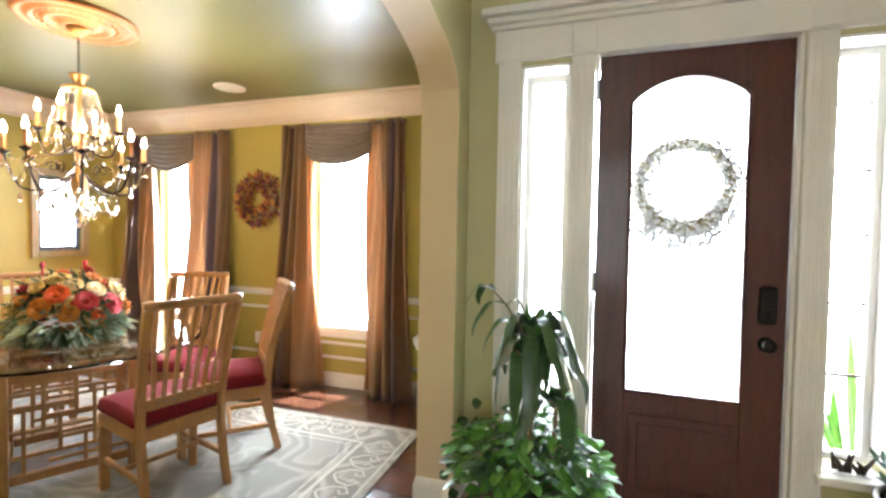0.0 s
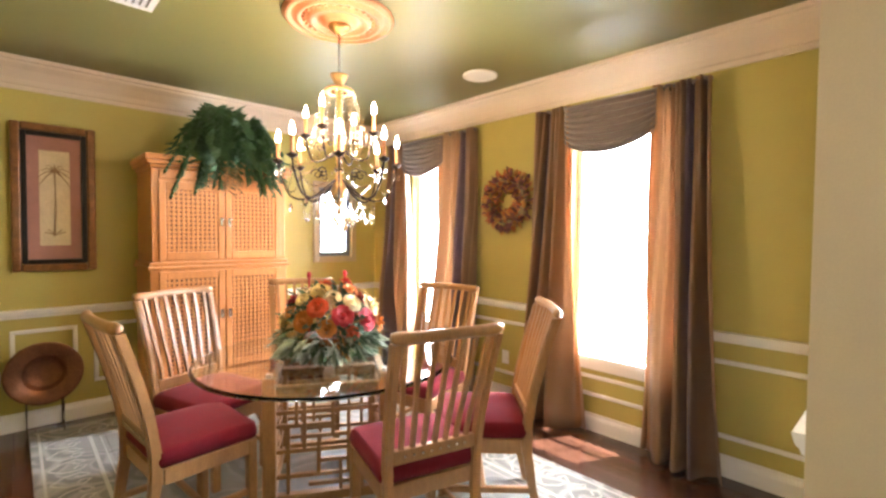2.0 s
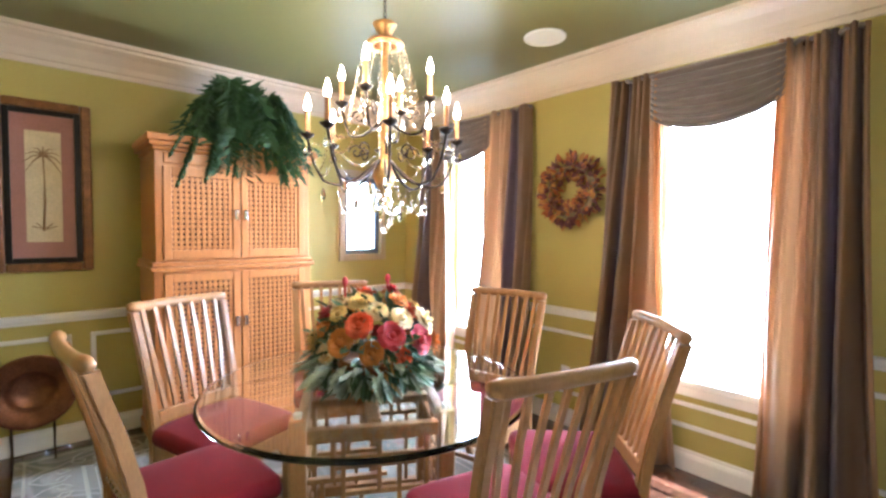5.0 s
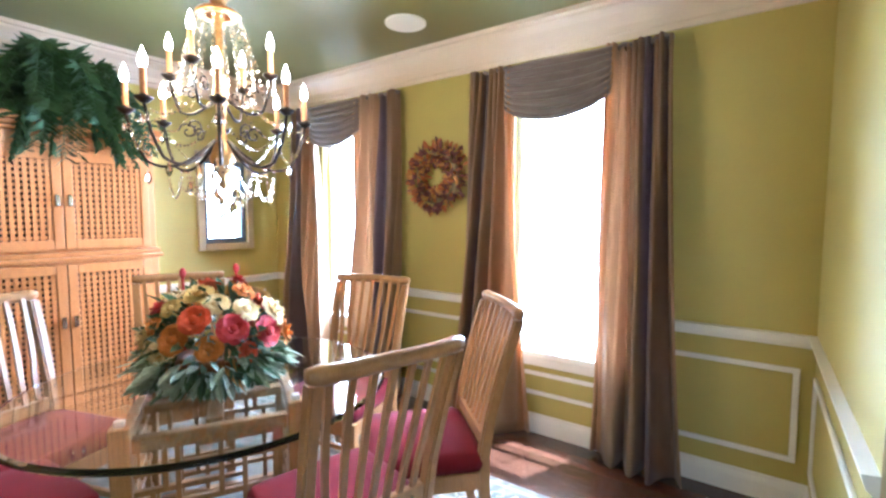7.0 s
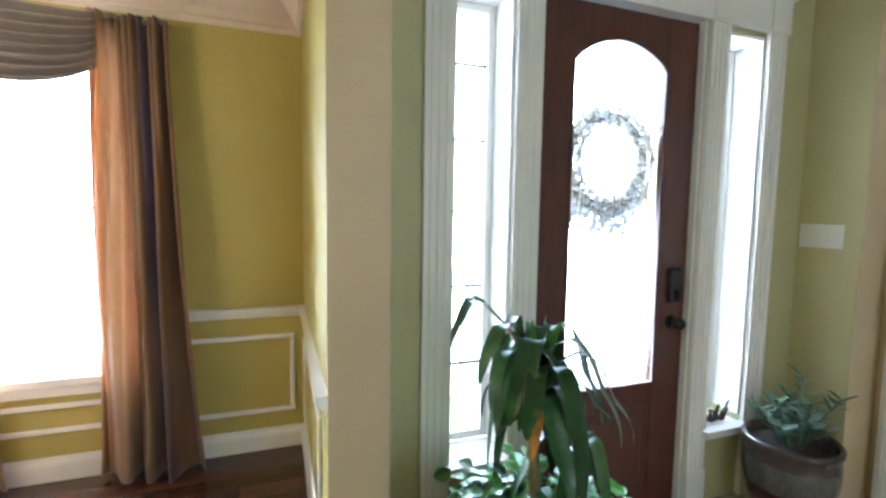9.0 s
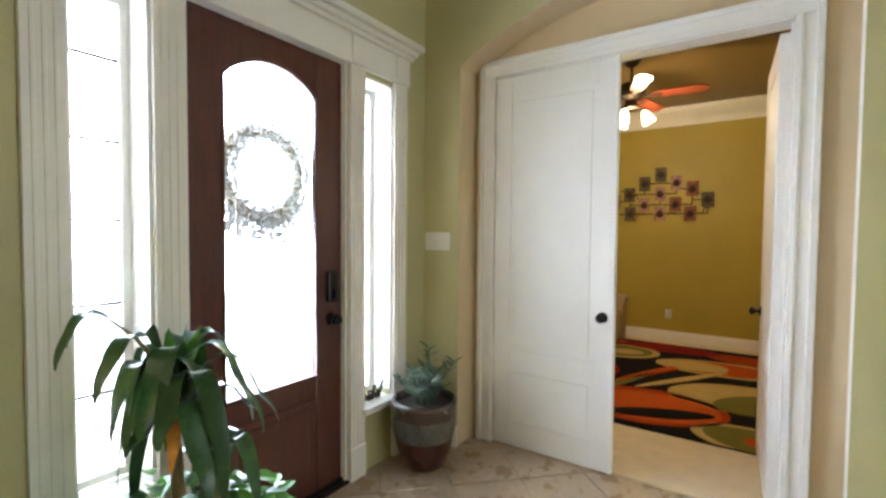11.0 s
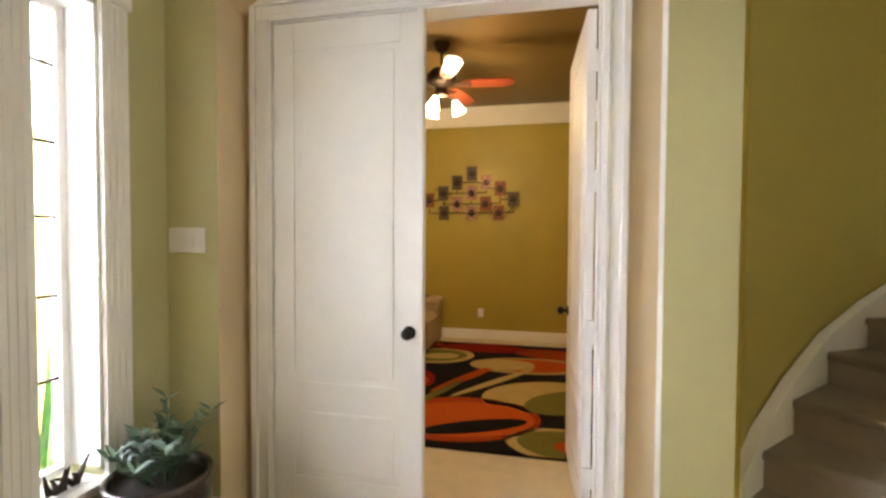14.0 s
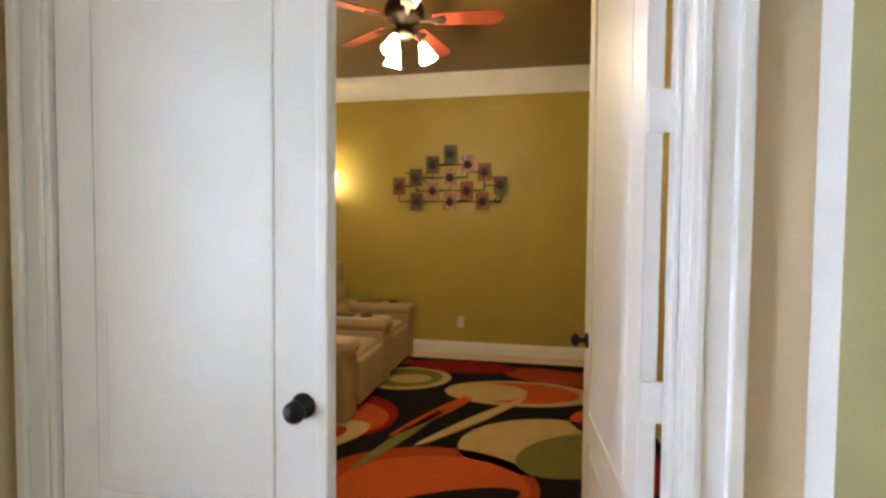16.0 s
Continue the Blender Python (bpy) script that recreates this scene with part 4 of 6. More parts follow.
def table():
    ob = thing("dining_table", "round glass dining table on a square oak fretwork base", "table", "", Matrix.Translation((TC.x, TC.y, 0.012)) @ Matrix.Rotation(radians(-30), 4, "Z"))
    g = part("tabletop", turned(bmesh.new(), [(0.001, 0.722), (0.70, 0.722), (0.712, 0.7255), (0.715, 0.731), (0.712, 0.7365), (0.695, 0.74), (0.001, 0.74)], 96), TABLEGLASS, ob, "thick bevelled clear glass top")
    g.visible_shadow = False
    a = 0.29
    for sx in (-1, 1):
        for sy in (-1, 1):
            part("leg", bms((sx * a - 0.032, sx * a + 0.032, sy * a - 0.032, sy * a + 0.032, 0, 0.70), bevel=0.006), OAK, ob)
            part("glass_pad", bms((sx * a - 0.015, sx * a + 0.015, sy * a - 0.015, sy * a + 0.015, 0.70, 0.7215), bevel=0.003), PLASTIC, ob)
    for q in range(4):
        rot = Matrix.Rotation(radians(90 * q), 4, "Z")
        for z0, z1 in ((0.60, 0.655), (0.06, 0.11)):
            bm = bms((-a + 0.033, a - 0.033, -a - 0.02, -a + 0.02, z0, z1), bevel=0.005)
            bm.transform(rot)
            part("rail", bm, OAK, ob)
        hz = [(0.53, -0.257, 0.257), (0.46, -0.257, 0.02), (0.40, -0.12, 0.257), (0.33, -0.257, 0.10), (0.27, -0.06, 0.257), (0.20, -0.257, 0.18), (0.15, -0.1, 0.257)]
        vt = [(-0.20, 0.11, 0.46), (-0.12, 0.33, 0.60), (-0.05, 0.20, 0.40), (0.02, 0.40, 0.60), (0.10, 0.20, 0.53), (0.17, 0.11, 0.40), (0.21, 0.40, 0.60), (-0.16, 0.46, 0.60), (0.06, 0.11, 0.27)]
        for z, x0, x1 in hz:
            bm = bms((x0, x1, -a - 0.011, -a + 0.011, z - 0.010, z + 0.010), bevel=0.002)
            bm.transform(rot)
            part("fretwork_bar", bm, OAK, ob)
        for x, z0, z1 in vt:
            bm = bms((x - 0.009, x + 0.009, -a - 0.0125, -a + 0.0095, z0, z1), bevel=0.002)
            bm.transform(rot)
            part("fretwork_bar", bm, OAK, ob)
    part("inner_top_frame", bms((-a + 0.03, a - 0.03, -0.03, 0.03, 0.63, 0.665), (-0.03, 0.03, -a + 0.03, -0.031, 0.63, 0.665), (-0.03, 0.03, 0.031, a - 0.03, 0.63, 0.665), bevel=0.004), OAK, ob)


table()


def rose(c, r, tilt, ob, material, seed):
    """A flower of overlapping cupped petals."""
    rnd = random.Random(seed)
    bm = bmesh.new()
    rot = Vector((0, 0, 1)).rotation_difference(Vector(tilt).normalized()).to_matrix().to_4x4()
    m = Matrix.Translation(c) @ rot
    ball(bm, (0, 0, 0.25 * r), 0.35 * r, n=8)
    for ring, (count, rad, open_) in enumerate(((4, 0.45, 0.25), (6, 0.75, 0.6), (8, 1.0, 1.0))):
        for k in range(count):
            a = 2 * math.pi * (k + 0.4 * ring) / count + rnd.uniform(-0.2, 0.2)
            rows = []
            for j in range(4):
                s = j / 3
                rr = rad * r * (0.25 + 0.75 * s ** (0.8 if open_ > 0.5 else 1.4))
                zz = r * (0.75 - 0.5 * open_) * s + (0.15 - 0.25 * open_ * s * s) * r
                w = 0.75 * rad * r * math.sin(math.pi * (0.15 + 0.7 * s)) * 1.1
                row = []
                for q in (-1, 0, 1):
                    row.append(bm.verts.new((rr * math.cos(a) - q * w * 0.55 * math.sin(a), rr * math.sin(a) + q * w * 0.55 * math.cos(a), zz + abs(q) * 0.10 * r)))
                rows.append(row)
            for p, n in zip(rows, rows[1:]):
                for i in (0, 1):
                    bm.faces.new((p[i], p[i + 1], n[i + 1], n[i]))
    bm.transform(m)
    return part("rose", bm, material, ob, smooth=True)


def centrepiece():
    ob = thing("flower_arrangement", "silk centrepiece of orange, red and cream roses on the table", "flowers")
    z0 = 0.752
    part("bowl", turned(bmesh.new(), [(0.001, z0), (0.09, z0), (0.13, z0 + 0.03), (0.15, z0 + 0.09), (0.14, z0 + 0.12), (0.12, z0 + 0.11), (0.001, z0 + 0.10)], 24, Matrix.Translation((TC.x, TC.y, 0))), GILT, ob, "bronze bowl", smooth=True)
    rnd = random.Random(4)
    cols = {"coral": (0.62, 0.10, 0.03), "red": (0.42, 0.025, 0.03), "cream": (0.75, 0.60, 0.33), "orange": (0.60, 0.22, 0.035), "yellow": (0.62, 0.45, 0.16)}
    ms = {k: mat(k + "_petal", v, 0.6, var=0.2, scale=40, fine=200) for k, v in cols.items()}
    order = ["coral", "red", "cream", "orange", "cream", "orange", "coral", "yellow", "red", "cream", "orange", "yellow"]
    n = 34
    for k in range(n):
        az = 2.399963 * k
        el = math.asin(min(0.97, 0.10 + 0.87 * ((k + 0.5) / n)))
        d = Vector((math.cos(az) * math.cos(el), math.sin(az) * math.cos(el), math.sin(el)))
        c = Vector((TC.x, TC.y, z0 + 0.13)) + Vector((d.x * 0.25, d.y * 0.25, d.z * 0.28)) * rnd.uniform(0.9, 1.08)
        rose(c, rnd.uniform(0.042, 0.074), d, ob, ms[order[k % len(order)]], k)
    for part_name, material, count, seed in (("foliage", SILKLEAF, 330, 7), ("foliage", SUCC, 190, 8), ("drooping_foliage", PALELF, 420, 10), ("trailing_foliage", SILKLEAF, 160, 12), ("berries_and_sprigs", AMBER, 120, 9)):
        rnd = random.Random(seed)
        bm = bmesh.new()
        for _ in range(count):
            az, el = rnd.uniform(0, 6.283), rnd.uniform(-0.95, -0.05) if count in (420, 160) else (rnd.uniform(-0.75, 0.35) if rnd.random() < 0.6 else rnd.uniform(0.2, 1.3))
            d = Vector((math.cos(az) * math.cos(el), math.sin(az) * math.cos(el), math.sin(el)))
            wide = 0.25 if count in (420, 160) else 0.21
            p = Vector((TC.x, TC.y, z0 + 0.16)) + Vector((d.x * wide, d.y * wide, d.z * 0.21))
            p.z = max(p.z, z0 + 0.015)
            q = p + d * rnd.uniform(0.03, 0.09) + Vector((rnd.uniform(-0.04, 0.04), rnd.uniform(-0.04, 0.04), rnd.uniform(-0.05, 0.02)))
            q.z = max(q.z, z0 + 0.008)
            leaf_blade(bm, p, q, rnd.uniform(0.02, 0.042) if "foliage" in part_name else 0.012, Vector((rnd.uniform(-1, 1), rnd.uniform(-1, 1), 1)), n=3)
        tagged(part(part_name, bm, material, ob), kind="stuff")
    for s in (-1, 1):
        bm = rod(bmesh.new(), (TC.x - 0.13, TC.y + s * 0.12 + 0.06, z0 + 0.1), (TC.x - 0.13, TC.y + s * 0.12 + 0.06, 1.19), 0.006)
        ball(bm, (TC.x - 0.13, TC.y + s * 0.12 + 0.06, 1.205), 0.014, (1, 1, 1.7))
        part("bud", bm, ms["red"], ob)


centrepiece()


def armoire():
    ob = thing("armoire", "tall pine armoire with four lattice doors against the wall", "armoire")
    x0, x1, y0, y1 = L + 0.022, -3.70, 1.215, 2.262
    part("lower_case", bms((x0, x1 - 0.02, y0, y1, 0.02, 1.165), bevel=0.004), PINE, ob)
    part("upper_case", bms((x0, x1 - 0.02, y0 + 0.012, y1 - 0.012, 1.225, 1.93), bevel=0.004), PINE, ob)
    part("waist_moulding", bms((x0, x1 + 0.012, y0 - 0.02, y1 + 0.02, 1.166, 1.192), (x0, x1 - 0.002, y0 - 0.01, y1 + 0.01, 1.193, 1.224), bevel=0.007), PINE, ob)
    part("cornice", bms((x0, x1 + 0.005, y0 - 0.002, y1 + 0.002, 1.931, 1.955), (x0, x1 + 0.03, y0 - 0.025, y1 + 0.025, 1.956, 1.985), (x0, x1 + 0.045, y0 - 0.035, y1 + 0.035, 1.986, 2.03), bevel=0.009), PINE, ob)
    part("frieze", bms((x1 - 0.0195, x1 - 0.004, y0 + 0.06, y1 - 0.06, 1.855, 1.925), bevel=0.005), PINE, ob)
    part("plinth", bms((x0, x1 + 0.006, y0 - 0.012, y1 + 0.012, 0, 0.085), bevel=0.006), PINE, ob)
    # near-black colour paints the shade seen through the lattice holes
    DARK = mat("painted_lattice_shade", (0.05, 0.025, 0.012), 0.8, var=0.2)
    ym = (y0 + y1) / 2
    for z0, z1 in ((0.10, 1.15), (1.24, 1.835)):
        for ya, yb, hy in ((y0 + 0.055, ym - 0.003, ym - 0.03), (ym + 0.003, y1 - 0.055, ym + 0.03)):
            d = part("door", bms((x1 - 0.0195, x1, ya, ya + 0.05, z0, z1), (x1 - 0.0195, x1, yb - 0.05, yb, z0, z1), (x1 - 0.0195, x1, ya + 0.05, yb - 0.05, z0, z0 + 0.06), (x1 - 0.0195, x1, ya + 0.05, yb - 0.05, z1 - 0.06, z1), bevel=0.004), PINE, ob, "lattice door")
            # dark sheet on the case front, in place of a shaded inside
            part("shade_sheet", bms((x1 - 0.0195, x1 - 0.0165, ya + 0.05, yb - 0.05, z0 + 0.06, z1 - 0.06)), DARK, d)
            bm = bmesh.new()
            n = 11
            for k in range(n):
                y = ya + 0.05 + (yb - ya - 0.10) * (k + 0.5) / n
                box(bm, x1 - 0.009, x1 - 0.003, y - 0.0098, y + 0.0098, z0 + 0.06, z1 - 0.06)
            step = 0.034
            z = z0 + 0.06 + step / 2
            while z < z1 - 0.06:
                box(bm, x1 - 0.0145, x1 - 0.0092, ya + 0.05, yb - 0.05, z - 0.0078, z + 0.0078)
                z += step
            part("lattice", bm, PINE, d)
            zc = (z0 + z1) / 2 + (0.0 if z0 > 1 else 0.17)
            part("handle", bms((x1 + 0.001, x1 + 0.016, hy - 0.012, hy + 0.012, zc - 0.035, zc + 0.035), bevel=0.004), CHROME, d, "nickel door pull")


armoire()


def fern():
    ob = thing("fern", "bushy dark green fern spilling over the armoire top", "plant")
    c = Vector((-3.86, 1.78, 2.05))
    part("basket", turned(bmesh.new(), [(0.001, 2.031), (0.12, 2.031), (0.16, 2.15), (0.15, 2.16), (0.001, 2.13)], 20, Matrix.Translation((c.x, c.y, 0))), WICKER, ob)
    rnd = random.Random(9)
    for name, material, seed, count in (("foliage", FERN, 1, 120), ("foliage", SILKLEAF, 2, 30)):
        rnd = random.Random(seed)
        bm = bmesh.new()
        for _ in range(count):
            az = rnd.uniform(0, 6.283)
            reach = rnd.uniform(0.20, 0.48)
            rise = rnd.uniform(0.04, 0.36)
            fall = rnd.uniform(0.12, 0.52) if math.cos(az) > -0.2 else rnd.uniform(0.0, 0.12)
            if math.cos(az) < -0.1:
                reach *= 0.45
            pts = []
            for k in range(13):
                s = k / 12
                pts.append(c + Vector((math.cos(az) * reach * s ** 0.8 * 0.85, math.sin(az) * reach * s ** 0.8 * 1.15, 0.1 + rise * math.sin(math.pi * min(1, s * 1.15) * 0.8) * 1.0 - fall * s ** 2.2)))
            for p in pts:
                p.x = max(p.x, L + 0.03)
                if p.z < 2.05:
                    p.x = max(p.x, -3.62) if abs(p.y - 1.765) < 0.6 else p.x
            tube(bm, pts, 0.004, 3, 0.4)
            for k in range(1, 12):
                p, d = pts[k], (pts[k + 1] - pts[k]).normalized()
                side = d.cross(Vector((0, 0, 1)))
                side = side.normalized() if side.length > 0.05 else Vector((-math.sin(az), math.cos(az), 0))
                ln = 0.085 * math.sin(math.pi * (0.22 + 0.62 * k / 12)) * rnd.uniform(0.8, 1.25)
                for s in (-1, 1):
                    for f in (0.0, 0.33, 0.67):
                        b = p + (pts[k + 1] - p) * f
                        q = b + side * s * ln + d * ln * rnd.uniform(0.3, 0.8) + Vector((0, 0, ln * rnd.uniform(-0.6, 0.25)))
                        q.x = max(q.x, L + 0.012)
                        leaf_blade(bm, b, q, 0.022, d, n=2, fold=0.1)
        tagged(part(name, bm, material, ob), kind="stuff")


fern()


def picture():
    ob = thing("framed_picture", "framed palm tree print in a gilded brown frame on the wall", "picture")
    y0, y1, z0, z1, x = 0.47, 0.955, 1.155, 2.235, L + 0.002
    part("frame", bms((x, x + 0.04, y0, y0 + 0.055, z0, z1), (x, x + 0.04, y1 - 0.055, y1, z0, z1), (x, x + 0.04, y0 + 0.055, y1 - 0.055, z0, z0 + 0.055), (x, x + 0.04, y0 + 0.055, y1 - 0.055, z1 - 0.055, z1), bevel=0.012), GILT, ob)
    part("inner_frame", bms((x, x + 0.028, y0 + 0.055, y0 + 0.088, z0 + 0.055, z1 - 0.055), (x, x + 0.028, y1 - 0.088, y1 - 0.055, z0 + 0.055, z1 - 0.055), (x, x + 0.028, y0 + 0.088, y1 - 0.088, z0 + 0.055, z0 + 0.088), (x, x + 0.028, y0 + 0.088, y1 - 0.088, z1 - 0.088, z1 - 0.055), bevel=0.004), BLACK, ob, "black inner frame")
    part("mat_board", bms((x, x + 0.010, y0 + 0.088, y1 - 0.088, z0 + 0.088, z1 - 0.088)), mat("rose_mat_board", (0.36, 0.17, 0.13), 0.8, var=0.12, scale=12), ob, "rose coloured mat")
    part("print", bms((x + 0.0101, x + 0.013, y0 + 0.155, y1 - 0.155, z0 + 0.19, z1 - 0.19)), mat("aged_paper", (0.62, 0.50, 0.30), 0.8, var=0.2, scale=9), ob, "aged cream print")
    bm = bmesh.new()
    yc = (y0 + y1) / 2
    tube(bm, [(x + 0.0145, yc - 0.005, z0 + 0.26), (x + 0.0145, yc + 0.004, 1.6), (x + 0.0145, yc, 1.92)], 0.007, 5)
    for k in range(9):
        a = math.pi * (k / 8) * 1.3 - 0.47
        pts = [(x + 0.0145, yc + 0.105 * s * math.cos(a), 1.90 + 0.12 * s * math.sin(a) - 0.07 * s * s) for s in (0, 0.5, 1)]
        tube(bm, pts, 0.006, 4, 0.2)
    for k in range(7):
        tube(bm, [(x + 0.0145, yc, z0 + 0.27), (x + 0.0145, yc + (k - 3) * 0.02, z0 + 0.29 + 0.02 * (k % 2))], 0.003, 4)
    part("palm_drawing", bm, mat("sepia_ink", (0.26, 0.15, 0.07), 0.8, var=0.2), ob, "sepia palm tree")


picture()


def charger():
    ob = thing("copper_charger", "large hammered copper plate on a black wire stand", "decorative plate")
    m = Matrix.Translation((-4.13, 0.63, 0.425)) @ Matrix.Rotation(radians(85), 4, "Y")
    part("plate", turned(bmesh.new(), [(0.001, -0.012), (0.10, -0.012), (0.105, 0.0), (0.125, 0.018), (0.13, 0.022), (0.205, 0.03), (0.222, 0.034), (0.225, 0.026), (0.20, 0.018), (0.12, 0.008), (0.10, -0.018), (0.001, -0.018)], 40, m), COPPER, ob, smooth=True)
    bm = bmesh.new()
    for s in (-1, 1):
        y = 0.63 + s * 0.10
        tube(bm, [(-4.02, y, 0.004), (-4.06, y, 0.06), (-4.055, y, 0.16), (-4.03, y, 0.21), (-4.05, y, 0.23)], 0.005, 6)
        tube(bm, [(-4.06, y, 0.16), (-4.20, y, 0.30), (-4.22, y, 0.004)], 0.005, 6)
    tube(bm, [(-4.06, 0.53, 0.06), (-4.06, 0.73, 0.06)], 0.005, 6)
    part("stand", bm, IRON, ob, "black wire stand")


charger()

# ---- ceiling fittings ----
CH = Vector((-2.06, 1.82, 0))
med = thing("ceiling_medallion", "round bronzed plaster ceiling medallion", "ceiling medallion")
part("moulded_disc", turned(bmesh.new(), [(0.30, H), (0.305, H - 0.012), (0.29, H - 0.03), (0.272, H - 0.032), (0.262, H - 0.018), (0.245, H - 0.02), (0.232, H - 0.036), (0.215, H - 0.036), (0.205, H - 0.022), (0.18, H - 0.024), (0.165, H - 0.04), (0.145, H - 0.04), (0.135, H - 0.026), (0.10, H - 0.03), (0.09, H - 0.048), (0.06, H - 0.05), (0.001, H - 0.05)], 56, Matrix.Translation(CH)), PLASTER, med, smooth=True)
bm = bmesh.new()
for k in range(28):
    a = 2 * math.pi * k / 28
    ball(bm, (CH.x + 0.19 * math.cos(a), CH.y + 0.19 * math.sin(a), H - 0.026), 0.013, (1, 1, 0.6), 6)
part("beading", bm, PLASTER, med, smooth=True)
spk = thing("ceiling_speaker", "round white flush ceiling speaker", "speaker")
part("grille", turned(bmesh.new(), [(0.13, H), (0.13, H - 0.008), (0.12, H - 0.012), (0.115, H - 0.008), (0.001, H - 0.007)], 36, Matrix.Translation((-2.13, 3.07, 0))), PLASTIC, spk)
vt = thing("ceiling_vent", "white rectangular ceiling air vent", "vent")
part("frame", bms((-2.72, -2.42, 0.80, 0.83, H - 0.012, H), (-2.72, -2.42, 1.02, 1.05, H - 0.012, H), (-2.72, -2.69, 0.83, 1.02, H - 0.012, H), (-2.45, -2.42, 0.83, 1.02, H - 0.012, H), bevel=0.003), PLASTIC, vt)
for k in range(6):
    part("slat", bms((-2.69, -2.45, 0.84 + 0.03 * k, 0.858 + 0.03 * k, H - 0.009, H - 0.004)), PLASTIC, vt)


def chandelier():
    ob = thing("chandelier", "lit two tier candle chandelier hung with crystal strands", "chandelier")
    at = lambda r, a, z: Vector((CH.x + r * math.cos(a), CH.y + r * math.sin(a), z))
    part("canopy", turned(bmesh.new(), [(0.06, H - 0.05), (0.06, H - 0.065), (0.035, H - 0.085), (0.01, H - 0.10)], 20, Matrix.Translation(CH)), GOLD, ob, smooth=True)
    bm = bmesh.new()
    z = H - 0.10
    k = 0
    while z > 2.345:
        pts = [at(0, 0, 0) + Vector((0.007 * math.cos(q) * (k % 2), 0.007 * math.cos(q) * (1 - k % 2), z - 0.011 + 0.014 * math.sin(q))) for q in [2 * math.pi * i / 8 for i in range(9)]]
        tube(bm, pts, 0.0022, 4)
        z -= 0.021
        k += 1
    part("chain", bm, IRON, ob)
    part("stem", turned(bmesh.new(), [(0.004, 2.345), (0.03, 2.342), (0.052, 2.338), (0.046, 2.325), (0.026, 2.29), (0.025, 2.26), (0.014, 2.2), (0.014, 2.0), (0.03, 1.95), (0.02, 1.88), (0.012, 1.8), (0.035, 1.72), (0.05, 1.68), (0.03, 1.63), (0.012, 1.60), (0.02, 1.57), (0.001, 1.55)], 18, Matrix.Translation(CH)), GOLD, ob, smooth=True)
    part("crown", turned(bmesh.new(), [(0.05, 2.27), (0.075, 2.262), (0.085, 2.25), (0.075, 2.24), (0.05, 2.245)], 24, Matrix.Translation(CH)), GOLD, ob, smooth=True)

    def arm(r, a, zc, low):
        pts = []
        for i in range(15):
            s = i / 14
            rr = 0.03 + (r - 0.03) * s
            pts.append(at(rr, a, zc - 0.09 + (low - zc + 0.09) * math.sin(math.pi * min(1.0, s * 1.02) * 0.85) * (1 if s < 0.95 else 1) + 0.09 * max(0, s - 0.8) * 5 * 0.9))
        pts[-1].z = zc - 0.01
        ar = part("arm", tube(bmesh.new(), pts, 0.007, 6, 0.8), IRON, ob, smooth=True)
        scroll = [at(0.10 + 0.035 * (1 - q / 14) * math.cos(q * 0.7) + 0.02, a, zc - 0.06 + 0.035 * (1 - q / 14) * math.sin(q * 0.7)) for q in range(12)]
        part("scroll", tube(bmesh.new(), scroll, 0.004, 5), IRON, ar, smooth=True)
        c = at(r, a, 0)
        part("drip_pan", turned(bmesh.new(), [(0.001, zc - 0.012), (0.012, zc - 0.01), (0.028, zc + 0.004), (0.031, zc + 0.01), (0.012, zc + 0.006), (0.011, zc + 0.02)], 14, Matrix.Translation(c)), IRON, ar, smooth=True)
        part("candle_sleeve", rod(bmesh.new(), c + Vector((0, 0, zc + 0.008)), c + Vector((0, 0, zc + 0.108)), 0.0105, n=10), mat("gilt_candle_sleeve", (0.50, 0.22, 0.08), 0.4, 0.3) if "gilt_candle_sleeve" not in bpy.data.materials else bpy.data.materials["gilt_candle_sleeve"], ar)
        part("bulb", turned(bmesh.new(), [(0.001, zc + 0.178), (0.006, zc + 0.163), (0.012, zc + 0.141), (0.0145, zc + 0.128), (0.010, zc + 0.110), (0.001, zc + 0.107)], 12, Matrix.Translation(c)), BULB, ar, "lit flame bulb", smooth=True)
        for j in range(2):
            bm = bmesh.new()
            rod(bm, c + Vector((0.02 * (j * 2 - 1), 0, zc - 0.012)), c + Vector((0.02 * (j * 2 - 1), 0, zc - 0.04)), 0.0012, n=4)
            turned(bm, [(0.001, zc - 0.04), (0.008, zc - 0.058), (0.009, zc - 0.068), (0.001, zc - 0.082)], 7, Matrix.Translation(c + Vector((0.02 * (j * 2 - 1), 0, 0))))
            part("crystal_drop", bm, CRYSTAL, ar).visible_shadow = False

    for k in range(8):
        arm(0.325, 2 * math.pi * k / 8 + 0.25, 1.842, 1.64)
    for k in range(4):
        arm(0.205, 2 * math.pi * k / 4 + 0.6, 2.005, 1.86)
    n_strand = 18
    bm, gold = bmesh.new(), bmesh.new()
    rnd = random.Random(2)
    for k in range(n_strand):
        a = 2 * math.pi * k / n_strand
        for i in range(20):
            s = i / 19
            r = 0.078 + 0.055 * math.sin(s * math.pi * 0.55) + (0.03 if k % 2 else 0.0) * s
            ball(bm if i % 3 else gold, at(r, a, 2.25 - 0.30 * s - (0.05 * s if k % 2 else 0)), 0.005 if i % 3 else 0.0042, n=5)
